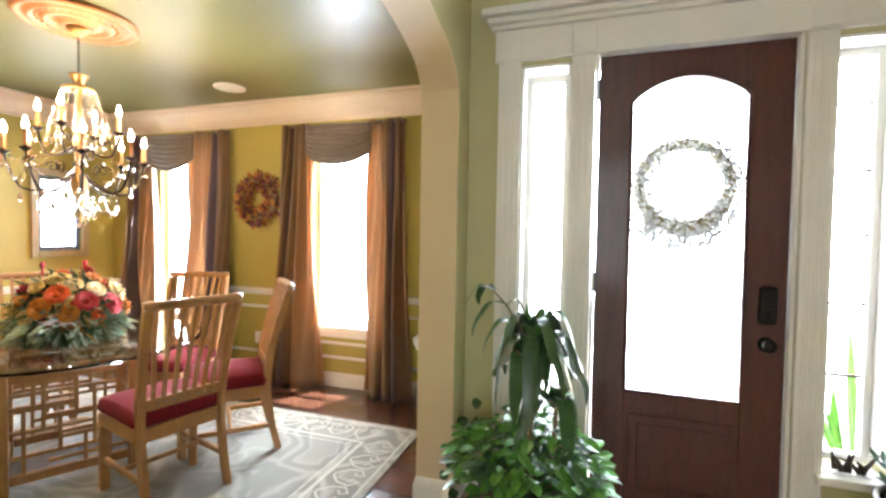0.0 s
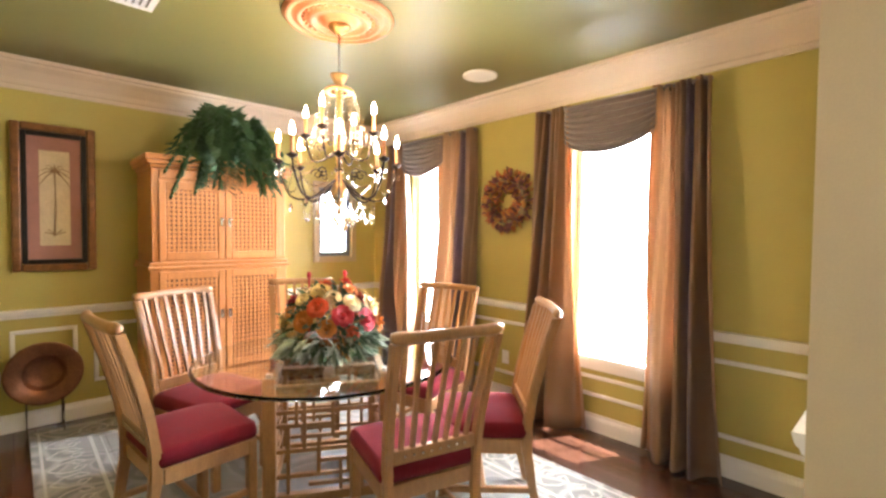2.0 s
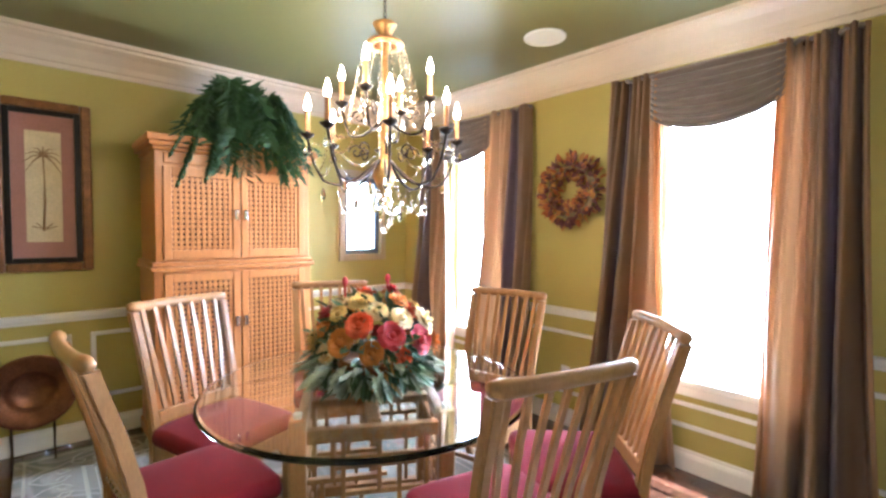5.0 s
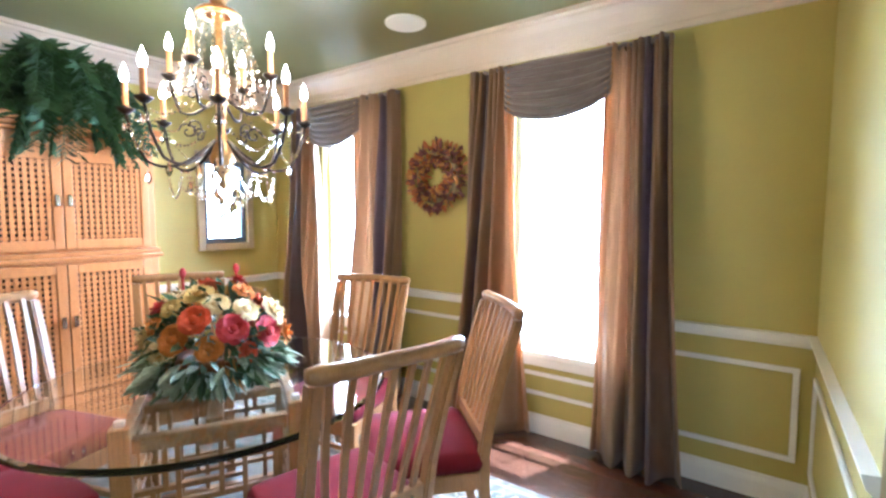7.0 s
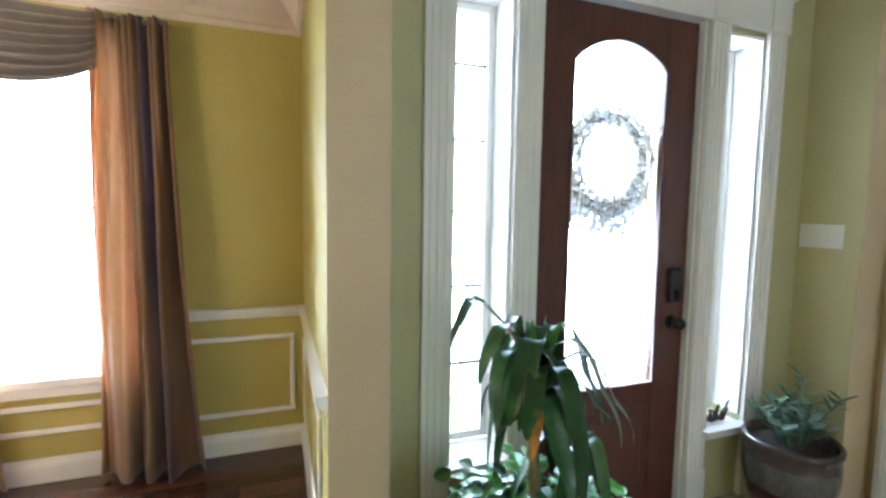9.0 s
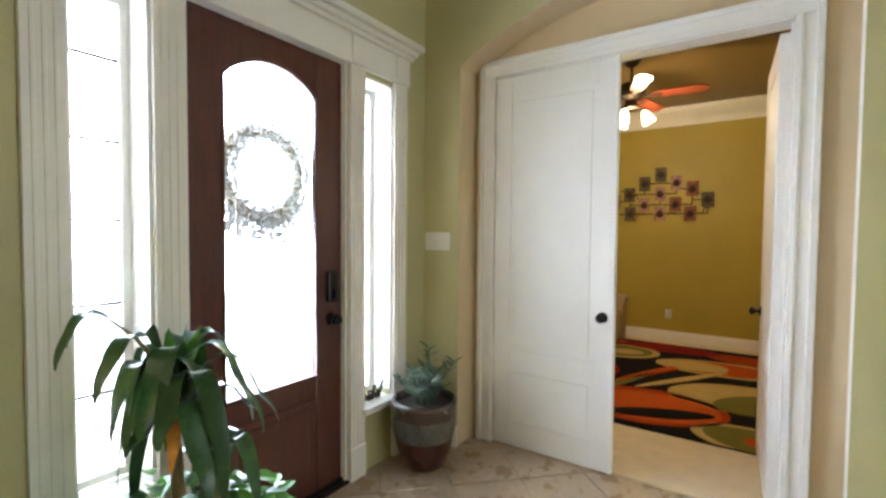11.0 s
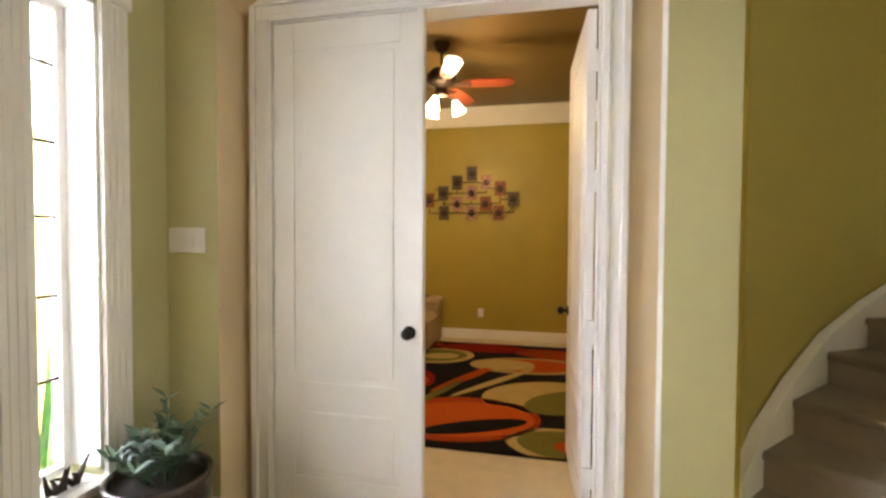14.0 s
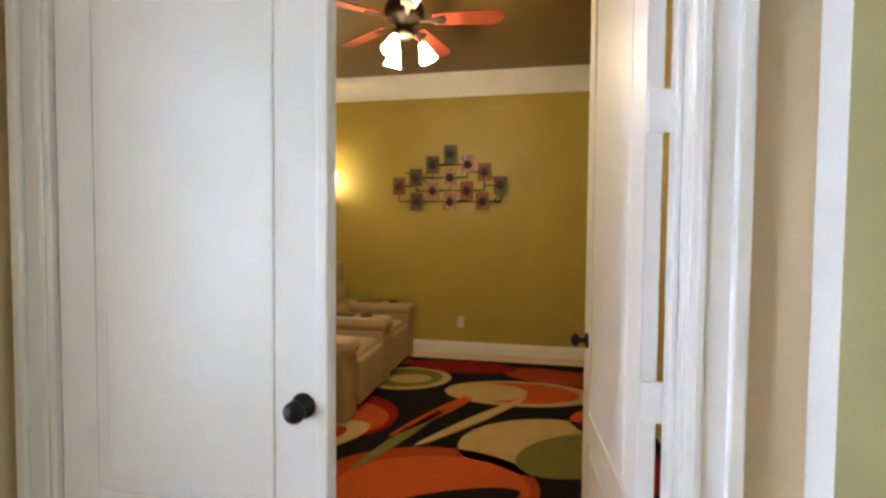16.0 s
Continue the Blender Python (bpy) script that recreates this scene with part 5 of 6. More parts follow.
    for k in range(8):
        a0, a1 = 2 * math.pi * k / 8 + 0.25, 2 * math.pi * (k + 1) / 8 + 0.25
        for i in range(1, 20):
            s = i / 20
            p = at(0.315, a0, 1.82) * (1 - s) + at(0.315, a1, 1.82) * s
            p.z -= 0.13 * 4 * s * (1 - s)
            ball(bm, p, 0.0052, n=5)
            p = at(0.315, a0, 1.82) * (1 - s) + at(0.10, a0 + 0.2, 1.98) * s
            p.z -= 0.07 * 4 * s * (1 - s)
            ball(bm if i % 2 else gold, p, 0.0048, n=5)
            p = at(0.20, a0 + 0.1, 1.66) * (1 - s) + at(0.20, a1 + 0.1, 1.66) * s
            p.z -= 0.14 * 4 * s * (1 - s)
            ball(bm, p, 0.0058, n=5)
            if i < 14:
                p = at(0.05 + 0.15 * s, a0 + 0.3, 1.66 - 0.12 * math.sin(math.pi * s))
                ball(bm, p, 0.0048, n=5)
    cs = tagged(part("crystal_beadwork", bm, CRYSTAL, ob, "strands of crystal beads"), kind="stuff")
    cs.visible_shadow = False
    tagged(part("gilt_beadwork", gold, GOLD, ob), kind="stuff")
    for k in range(16):
        a = rnd.uniform(0, 6.283)
        r, z = rnd.choice(((0.20, 1.56), (0.12, 1.54), (0.26, 1.62), (0.07, 1.51)))
        zz = z + rnd.uniform(-0.03, 0.03)
        bm = turned(bmesh.new(), [(0.001, zz + 0.02), (0.009, zz), (0.012, zz - 0.014), (0.007, zz - 0.028), (0.001, zz - 0.036)], 7, Matrix.Translation(at(r, a, 0)))
        part("crystal_pendant", bm, CRYSTAL, ob).visible_shadow = False
    part("finial", ball(bmesh.new(), at(0, 0, 1.445), 0.018, n=10), CRYSTAL, ob)
    part("finial_stem", rod(bmesh.new(), at(0, 0, 1.56), at(0, 0, 1.46), 0.003, n=5), GOLD, ob)


chandelier()
for k in range(4):
    a = math.pi * k / 2 + 0.25
    lamp("chandelier_light", "POINT", pose(CH.x + 0.30 * math.cos(a), CH.y + 0.30 * math.sin(a), 2.06), 7.5, (1, 0.72, 0.40), 0.06)

# ---- rugs ----
def dining_rug_mat(name, lines, ground, mid):
    m = bpy.data.materials.new(name)
    m.use_nodes = True
    n, link = m.node_tree.nodes, m.node_tree.links.new
    b = n["Principled BSDF"]
    geo = n.new("ShaderNodeNewGeometry")
    warp = n.new("ShaderNodeTexNoise")
    warp.inputs["Scale"].default_value = 2.2
    link(geo.outputs["Position"], warp.inputs["Vector"])
    mix = n.new("ShaderNodeMix")
    mix.data_type, mix.inputs[0].default_value = "VECTOR", 0.34
    link(geo.outputs["Position"], mix.inputs[4])
    link(warp.outputs["Color"], mix.inputs[5])
    vor = n.new("ShaderNodeTexVoronoi")
    vor.feature, vor.inputs["Scale"].default_value = "DISTANCE_TO_EDGE", 3.4
    link(mix.outputs[1], vor.inputs["Vector"])
    cr = n.new("ShaderNodeValToRGB")
    cr.color_ramp.elements[0].position, cr.color_ramp.elements[0].color = 0.02, lines
    cr.color_ramp.elements[1].position, cr.color_ramp.elements[1].color = 0.07, ground
    cr.color_ramp.elements.new(0.15).color = ground
    cr.color_ramp.elements.new(0.19).color = lines
    cr.color_ramp.elements.new(0.25).color = mid
    link(vor.outputs["Distance"], cr.inputs[0])
    fine = n.new("ShaderNodeTexNoise")
    fine.inputs["Scale"].default_value = 300
    link(geo.outputs["Position"], fine.inputs["Vector"])
    mul = n.new("ShaderNodeMix")
    mul.data_type, mul.blend_type, mul.inputs[0].default_value = "RGBA", "MULTIPLY", 0.35
    link(cr.outputs[0], mul.inputs[6])
    link(fine.outputs["Color"], mul.inputs[7])
    link(mul.outputs[2], b.inputs["Base Color"])
    b.inputs["Roughness"].default_value = 0.95
    bp = n.new("ShaderNodeBump")
    bp.inputs["Strength"].default_value, bp.inputs["Distance"].default_value = 0.6, 0.004
    link(fine.outputs["Fac"], bp.inputs["Height"])
    link(bp.outputs[0], b.inputs["Normal"])
    return m


RUG = dining_rug_mat("scrolled_wool_border", (0.42, 0.39, 0.33, 1), (0.25, 0.24, 0.205, 1), (0.31, 0.295, 0.25, 1))
RUGFIELD = dining_rug_mat("worn_wool_field", (0.36, 0.34, 0.29, 1), (0.26, 0.25, 0.215, 1), (0.30, 0.285, 0.24, 1))
CREAMWOOL = mat("cream_wool", (0.46, 0.425, 0.35), 0.95, var=0.12, scale=9, fine=300, bump=0.6)
rug = thing("dining_rug", "large cream and sage scrolled wool rug under the table", "rug")
rx0, rx1, ry0, ry1 = -4.10, -0.28, 0.54, 2.95
part("scrolled_border", bms((rx0, rx1, ry0, ry1, 0.001, 0.012), bevel=0.003), RUG, rug)
part("field", bms((rx0 + 0.39, rx1 - 0.39, ry0 + 0.39, ry1 - 0.39, 0.004, 0.0145), bevel=0.002), RUGFIELD, rug)
for inset, w in ((0.04, 0.015), (0.30, 0.02), (0.36, 0.008)):
    bm = bmesh.new()
    a0, a1, b0, b1 = rx0 + inset, rx1 - inset, ry0 + inset, ry1 - inset
    for q in ((a0, a1, b0, b0 + w), (a0, a1, b1 - w, b1), (a0, a0 + w, b0 + w, b1 - w), (a1 - w, a1, b0 + w, b1 - w)):
        box(bm, *q, 0.0121, 0.0132)
    part("border_band", bm, CREAMWOOL, rug, "cream border line")
for k in range(16):
    for edge in (0, 1):
        cx = rx0 + 0.25 + (rx1 - rx0 - 0.5) * (k + 0.5) / 16
        cy = ry0 + 0.17 if edge else ry1 - 0.17
        bm = bmesh.new()
        for s in (-1, 1):
            tube(bm, [(cx + s * 0.005, cy - 0.10, 0.0125), (cx + s * 0.07, cy - 0.04, 0.0125), (cx + s * 0.085, cy + 0.04, 0.0125), (cx + s * 0.035, cy + 0.08, 0.0125), (cx + s * 0.02, cy + 0.035, 0.0125), (cx + s * 0.05, cy + 0.015, 0.0125)], 0.007, 5)
        for v in bm.verts:
            v.co.z = 0.0122 + (v.co.z - 0.0125) * 0.15 + 0.001
        part("scroll_motif", bm, CREAMWOOL, rug)
for k in range(10):
    for edge in (0, 1):
        cy = ry0 + 0.25 + (ry1 - ry0 - 0.5) * (k + 0.5) / 10
        cx = rx0 + 0.17 if edge else rx1 - 0.17
        bm = bmesh.new()
        for s in (-1, 1):
            tube(bm, [(cx - 0.10, cy + s * 0.005, 0.0125), (cx - 0.04, cy + s * 0.07, 0.0125), (cx + 0.04, cy + s * 0.085, 0.0125), (cx + 0.08, cy + s * 0.035, 0.0125), (cx + 0.035, cy + s * 0.02, 0.0125), (cx + 0.015, cy + s * 0.05, 0.0125)], 0.007, 5)
        for v in bm.verts:
            v.co.z = 0.0122 + (v.co.z - 0.0125) * 0.15 + 0.001
        part("scroll_motif", bm, CREAMWOOL, rug)

# study rug of overlapping ovals
srug = thing("study_rug", "black rug with bold orange, cream, red and olive ovals", "rug")
sx0, sx1, sy0, sy1 = 3.445, 6.35, -0.19, 2.75
cols = {"black": (0.012, 0.010, 0.010), "orange": (0.42, 0.075, 0.010), "red": (0.22, 0.015, 0.010), "cream": (0.42, 0.30, 0.11), "olive": (0.15, 0.13, 0.03), "rust": (0.30, 0.045, 0.008)}
WOOL = {k: mat(k + "_wool", v, 0.95, var=0.14, scale=8, fine=260, bump=0.6, spec=0.05) for k, v in cols.items()}
part("ground", bms((sx0, sx1, sy0, sy1, 0.006, 0.018), bevel=0.003), WOOL["black"], srug, "black pile")


def oval(cx, cy, rx, ry, turn, color, layer, lens=1.0):
    """A flat oval or pointed petal of pile, kept inside the rug's edge."""
    bm = bmesh.new()
    t = radians(turn)
    pts = []
    for k in range(40):
        q = 2 * math.pi * k / 40
        u, v = rx * math.cos(q), ry * math.sin(q) * (abs(math.sin(q)) ** lens if lens else 1)
        x, y = cx + u * math.cos(t) - v * math.sin(t), cy + u * math.sin(t) + v * math.cos(t)
        pts.append((min(max(x, sx0 + 0.006), sx1 - 0.006), min(max(y, sy0 + 0.006), sy1 - 0.006)))
    z = 0.0182 + layer * 0.0022
    vs = [bm.verts.new((x, y, z + 0.002)) for x, y in pts]
    lo = [bm.verts.new((x, y, 0.0175)) for x, y in pts]
    bm.faces.new(vs)
    for i in range(40):
        bm.faces.new((lo[i], lo[(i + 1) % 40], vs[(i + 1) % 40], vs[i]))
    part("oval", bm, WOOL[color], srug)


for row in ((3.95, 1.20, 0.42, 0.62, 10, "rust", 0, 0), (3.93, 1.15, 0.33, 0.52, 10, "orange", 1, 0), (3.80, 1.05, 0.10, 0.40, 25, "black", 2, 0), (3.62, 0.35, 0.27, 0.48, -8, "cream", 0, 0), (3.62, 0.33, 0.22, 0.42, -8, "olive", 1, 0), (3.60, 0.36, 0.09, 0.14, -8, "orange", 2, 0),
            (4.55, 0.55, 0.38, 0.55, 20, "cream", 0, 0), (4.45, 0.35, 0.24, 0.42, 35, "olive", 1, 0), (4.35, 0.15, 0.3, 0.3, 0, "red", 0, 0), (5.45, 0.72, 0.30, 0.62, 5, "cream", 0, 0), (5.45, 0.72, 0.24, 0.5, 5, "orange", 1, 0), (5.42, 0.95, 0.2, 0.3, 5, "cream", 2, 0), (5.95, 0.4, 0.22, 0.5, -10, "rust", 0, 0),
            (5.65, 1.75, 0.32, 0.42, 15, "cream", 0, 0), (5.65, 1.75, 0.25, 0.34, 15, "olive", 1, 0), (5.62, 1.7, 0.12, 0.2, 15, "cream", 2, 0), (4.75, 2.05, 0.42, 0.48, -12, "red", 0, 0), (4.7, 1.95, 0.28, 0.33, -12, "orange", 1, 0), (4.25, 2.15, 0.22, 0.55, 40, "cream", 2, 0), (4.22, 2.2, 0.17, 0.45, 40, "rust", 3, 0),
            (3.65, 2.1, 0.22, 0.40, -20, "olive", 0, 0), (6.1, 1.3, 0.2, 0.55, 0, "red", 0, 0), (5.0, 1.25, 0.06, 0.62, 62, "orange", 1, 0.6), (4.85, 1.0, 0.05, 0.6, 55, "cream", 2, 0.6), (4.5, 1.45, 0.05, 0.5, 70, "olive", 1, 0.6), (5.9, -0.05, 0.2, 0.25, 0, "olive", 0, 0), (4.95, 0.05, 0.28, 0.3, 0, "orange", 0, 0), (6.15, 2.2, 0.18, 0.4, 0, "orange", 0, 0)):
    oval(*row)

# ---- study things ----
def ceiling_fan():
    ob = thing("ceiling_fan", "ceiling fan with cherry blades and a lit three shade lamp", "ceiling fan")
    c = Vector((4.52, 1.47, 0))
    mv = Matrix.Translation(c)
    part("canopy", turned(bmesh.new(), [(0.075, OH), (0.075, OH - 0.02), (0.05, OH - 0.06), (0.02, OH - 0.08)], 20, mv), IRON, ob, smooth=True)
    part("down_rod", rod(bmesh.new(), c + Vector((0, 0, OH - 0.08)), c + Vector((0, 0, 2.84)), 0.013), IRON, ob)
    part("motor", turned(bmesh.new(), [(0.02, 2.85), (0.09, 2.84), (0.125, 2.80), (0.13, 2.75), (0.11, 2.71), (0.06, 2.69), (0.05, 2.655), (0.07, 2.64), (0.055, 2.61), (0.001, 2.605)], 26, mv), IRON, ob, smooth=True)
    BLADE = mat("cherry_fan_blade", (0.26, 0.055, 0.022), 0.3, var=0.25, scale=9, coat=0.3)
    for k in range(5):
        a = radians(72 * k - 86)
        rot = mv @ Matrix.Rotation(a, 4, "Z") @ Matrix.Translation((0, 0, 2.715)) @ Matrix.Rotation(radians(-13), 4, "X")
        bm = prism(bmesh.new(), [(0.19, -0.045), (0.30, -0.06), (0.55, -0.068), (0.61, -0.055), (0.635, -0.02), (0.635, 0.02), (0.61, 0.055), (0.55, 0.068), (0.30, 0.06), (0.19, 0.045)], 0.007, rot)
        b = part("blade", bm, BLADE, ob)
        bm = prism(bmesh.new(), [(0.09, -0.016), (0.17, -0.014), (0.25, -0.04), (0.27, 0), (0.25, 0.04), (0.17, 0.014), (0.09, 0.016)], 0.006, rot @ Matrix.Translation((0, 0, -0.008)))
        part("blade_iron", bm, IRON, b)
    for k in range(3):
        a = radians(120 * k + 165)
        d = Vector((math.cos(a), math.sin(a), 0))
        arm = part("lamp_arm", tube(bmesh.new(), [c + Vector((0, 0, 2.62)) + d * 0.04, c + d * 0.09 + Vector((0, 0, 2.61)), c + d * 0.11 + Vector((0, 0, 2.585))], 0.009, 6), IRON, ob)
        m = Matrix.Translation(c + d * 0.115 + Vector((0, 0, 2.575))) @ Vector((0, 0, -1)).rotation_difference((d * 0.45 - Vector((0, 0, 1))).normalized()).to_matrix().to_4x4()
        part("shade", turned(bmesh.new(), [(0.022, 0.0), (0.03, -0.02), (0.043, -0.06), (0.055, -0.10), (0.062, -0.115), (0.058, -0.115), (0.04, -0.06), (0.02, -0.005)], 18, m), SHADE, arm, "lit frosted glass shade", smooth=True)
    return c


fc = ceiling_fan()
lamp("fan_light", "POINT", pose(fc.x, fc.y, 2.42), 40, (1, 0.72, 0.36), 0.12)


def wall_art():
    ob = thing("metal_wall_art", "metal wall art of small leaf tiles on bent rods", "wall art")
    x = 6.65
    rows = [(2.22, [1.517]), (2.105, [1.715, 1.325]), (2.02, [1.14]), (1.965, [1.905, 1.52]), (1.875, [2.10, 0.965]), (1.82, [1.715, 1.335]), (1.70, [1.895, 1.52, 1.16])]
    tone = [mat("copper_tile", (0.22, 0.075, 0.035), 0.5, 0.3, var=0.8, scale=25), mat("pewter_tile", (0.095, 0.072, 0.038), 0.5, 0.3, var=0.8, scale=25), mat("blush_tile", (0.36, 0.19, 0.12), 0.5, 0.3, var=0.8, scale=25)]
    k = 0
    pts = []
    for z, ys in rows:
        for y in ys:
            t = part("tile", bms((x - 0.045, x - 0.036, y - 0.071, y + 0.071, z - 0.096, z + 0.096), bevel=0.004), tone[k % 3] if z != 2.22 else tone[1], ob)
            bm = bmesh.new()
            for q in range(5):
                a = radians(30 + 30 * q)
                leaf_blade(bm, (x - 0.048, y, z - 0.05), (x - 0.052, y + 0.06 * math.cos(a), z - 0.05 + 0.11 * math.sin(a)), 0.03, Vector((1, 0, 0)), n=3)
            part("leaf_relief", bm, IRON, t)
            pts.append((y, z))
            k += 1
    bm = bmesh.new()
    for i, (ya, za) in enumerate(pts):
        for yb, zb in pts[i + 1:]:
            if abs(ya - yb) < 0.22 and abs(za - zb) < 0.22:
                tube(bm, [(x - 0.032, ya, za), (x - 0.030, ya, zb), (x - 0.032, yb, zb)], 0.009, 5)
    for y0, y1, z in ((0.94, 1.12, 1.70), (1.87, 2.06, 1.70), (0.97, 1.25, 2.02), (1.75, 2.03, 2.02)):
        tube(bm, [(x - 0.03, y0, 1.86), (x - 0.03, (y0 + y1) / 2, z), (x - 0.03, y1, z)], 0.006, 5)
    for y in (1.3, 1.68):
        rod(bm, (x - 0.035, y, 1.9), (x, y, 1.9), 0.006, n=5)
    part("rods", bm, IRON, ob)


wall_art()


def recliner(y, name_label, x0):
    """One reclining seat that faces -y with its back to the wall."""
    ob = thing("recliner", name_label, "recliner", "theatre seats")
    w = 0.62
    part("base", bms((x0, x0 + w, y - 0.86, y, 0.03, 0.22), bevel=0.03), LEATHER, ob, smooth=False)
    part("footrest", bms((x0 + 0.02, x0 + w - 0.02, y - 0.93, y - 0.865, 0.06, 0.40), bevel=0.03), LEATHER, ob)
    part("seat_cushion", bms((x0 + 0.01, x0 + w - 0.01, y - 0.90, y - 0.18, 0.225, 0.45), bevel=0.06), LEATHER, ob)
    for k, (z0, z1, d) in enumerate(((0.42, 0.64, 0.0), (0.63, 0.84, 0.03), (0.83, 1.05, 0.07))):
        part("back_pillow", bms((x0 + 0.015, x0 + w - 0.015, y - 0.30 + d, y + d, z0, z1), bevel=0.07), LEATHER, ob)
    return ob


def sofa_arm(x0, y, seat):
    ob = part("arm", bms((x0, x0 + 0.22, y - 0.92, y - 0.02, 0.02, 0.50), bevel=0.03), LEATHER, seat)
    part("arm_pad", bms((x0 - 0.01, x0 + 0.23, y - 0.95, y - 0.04, 0.48, 0.60), bevel=0.05), LEATHER, ob)
    part("cup_holder", turned(bmesh.new(), [(0.055, 0.601), (0.06, 0.609), (0.05, 0.611), (0.046, 0.603), (0.001, 0.602)], 20, Matrix.Translation((x0 + 0.11, y - 0.72, 0))), BLACK, ob)
    part("control_panel", bms((x0 + 0.05, x0 + 0.17, y - 0.60, y - 0.32, 0.598, 0.606), bevel=0.003), BLACK, ob)


SY = 2.80
seats = [recliner(SY, "beige leather theatre recliner, upright", x) for x in (4.78, 5.62)]
for x, seat in ((4.56, seats[0]), (5.40, seats[1]), (6.24, seats[1])):
    sofa_arm(x, SY, seat)


def table_lamp():
    ob = thing("wall_lamp", "lit glass sconce in a gilt holder on the wall", "lamp")
    m = Matrix.Translation((6.52, 2.90, 0))
    part("bracket", bms((6.53, 6.65, 2.87, 2.93, 1.70, 1.75), bevel=0.006), GOLD, ob)
    part("cup", turned(bmesh.new(), [(0.02, 1.74), (0.05, 1.78), (0.055, 1.80)], 16, m), GOLD, ob)
    part("shade", turned(bmesh.new(), [(0.05, 1.80), (0.075, 1.84), (0.08, 1.96), (0.085, 2.04), (0.08, 2.04), (0.07, 1.84), (0.045, 1.805)], 18, m), SHADE, ob, "lit patterned glass shade", smooth=True)
    bm = bmesh.new()
    for k in range(9):
        a = 2 * math.pi * k / 9
        tube(bm, [(6.52 + 0.083 * math.cos(a), 2.90 + 0.083 * math.sin(a), 1.81), (6.52 + 0.09 * math.cos(a + 0.3), 2.90 + 0.09 * math.sin(a + 0.3), 2.045)], 0.004, 4)
    part("gilt_mesh", bm, GOLD, ob)


table_lamp()
lamp("sconce_light", "POINT", pose(6.40, 2.90, 1.98), 5, (1, 0.72, 0.38), 0.06)

# ---- staircase ----
def stairs():
    ob = thing("staircase", "carpeted curved stairs rising beside the olive wall", "stairs")
    wall = [(2.87, -0.272), (3.063, -0.439), (3.326, -0.69), (3.70, -1.045), (3.89, -1.355), (4.05, -1.70), (4.12, -2.1), (4.15, -2.5)]
    inner = [(2.30 + 0.13 * k, -1.295 - 0.09 * k) for k in range(9)]
    for k in range(7):
        (xa, ya), (xb, yb) = wall[k], wall[k + 1]
        ia, ib = inner[k], inner[k + 1]
        z1 = 0.18 * (k + 1)
        bm = bmesh.new()
        pts = [(xa, ya), (xb, yb), (xb - 0.001, -2.3) if k > 5 else ib, ia]
        prism(bm, pts, z1 if k == 0 else z1 - 0.001, Matrix())
        part("step", bm, STAIRCARPET, ob)
        a, i = Vector((xa, ya, z1 - 0.02)), Vector((*ia, z1 - 0.02))
        tube(bm := bmesh.new(), [a, (a + i) / 2, i], 0.024, 8)
        part("nosing", bm, STAIRCARPET, ob, smooth=True)
    # stringer along the wall, curving up with the steps
    bm = bmesh.new()
    rows = []
    path = [(2.615, -0.19, 0.0)] + [(x, y, 0.18 * (k + 1)) for k, (x, y) in enumerate(wall)]
    fine = []
    for (a, b) in zip(path, path[1:]):
        for s in range(4):
            fine.append(tuple(a[i] + (b[i] - a[i]) * s / 4 for i in range(3)))
    fine.append(path[-1])
    for k, (x, y, z) in enumerate(fine):
        nx, ny = 0.69, 0.72
        top = z + min(0.10, 0.03 + 0.03 * k)
        rows.append([bm.verts.new(p) for p in ((x - 0.035 * nx, y - 0.035 * ny, max(0, z - 0.5)), (x + 0.022 * nx, y + 0.022 * ny, max(0, z - 0.5)), (x + 0.022 * nx, y + 0.022 * ny, top), (x - 0.035 * nx, y - 0.035 * ny, top))])
    for a, b in zip(rows, rows[1:]):
        for i in range(4):
            bm.faces.new((a[i], a[(i + 1) % 4], b[(i + 1) % 4], b[i]))
    bm.faces.new(rows[0])
    bm.faces.new(rows[-1])
    part("stringer", bm, WHITE, ob, "white painted stringer")


stairs()

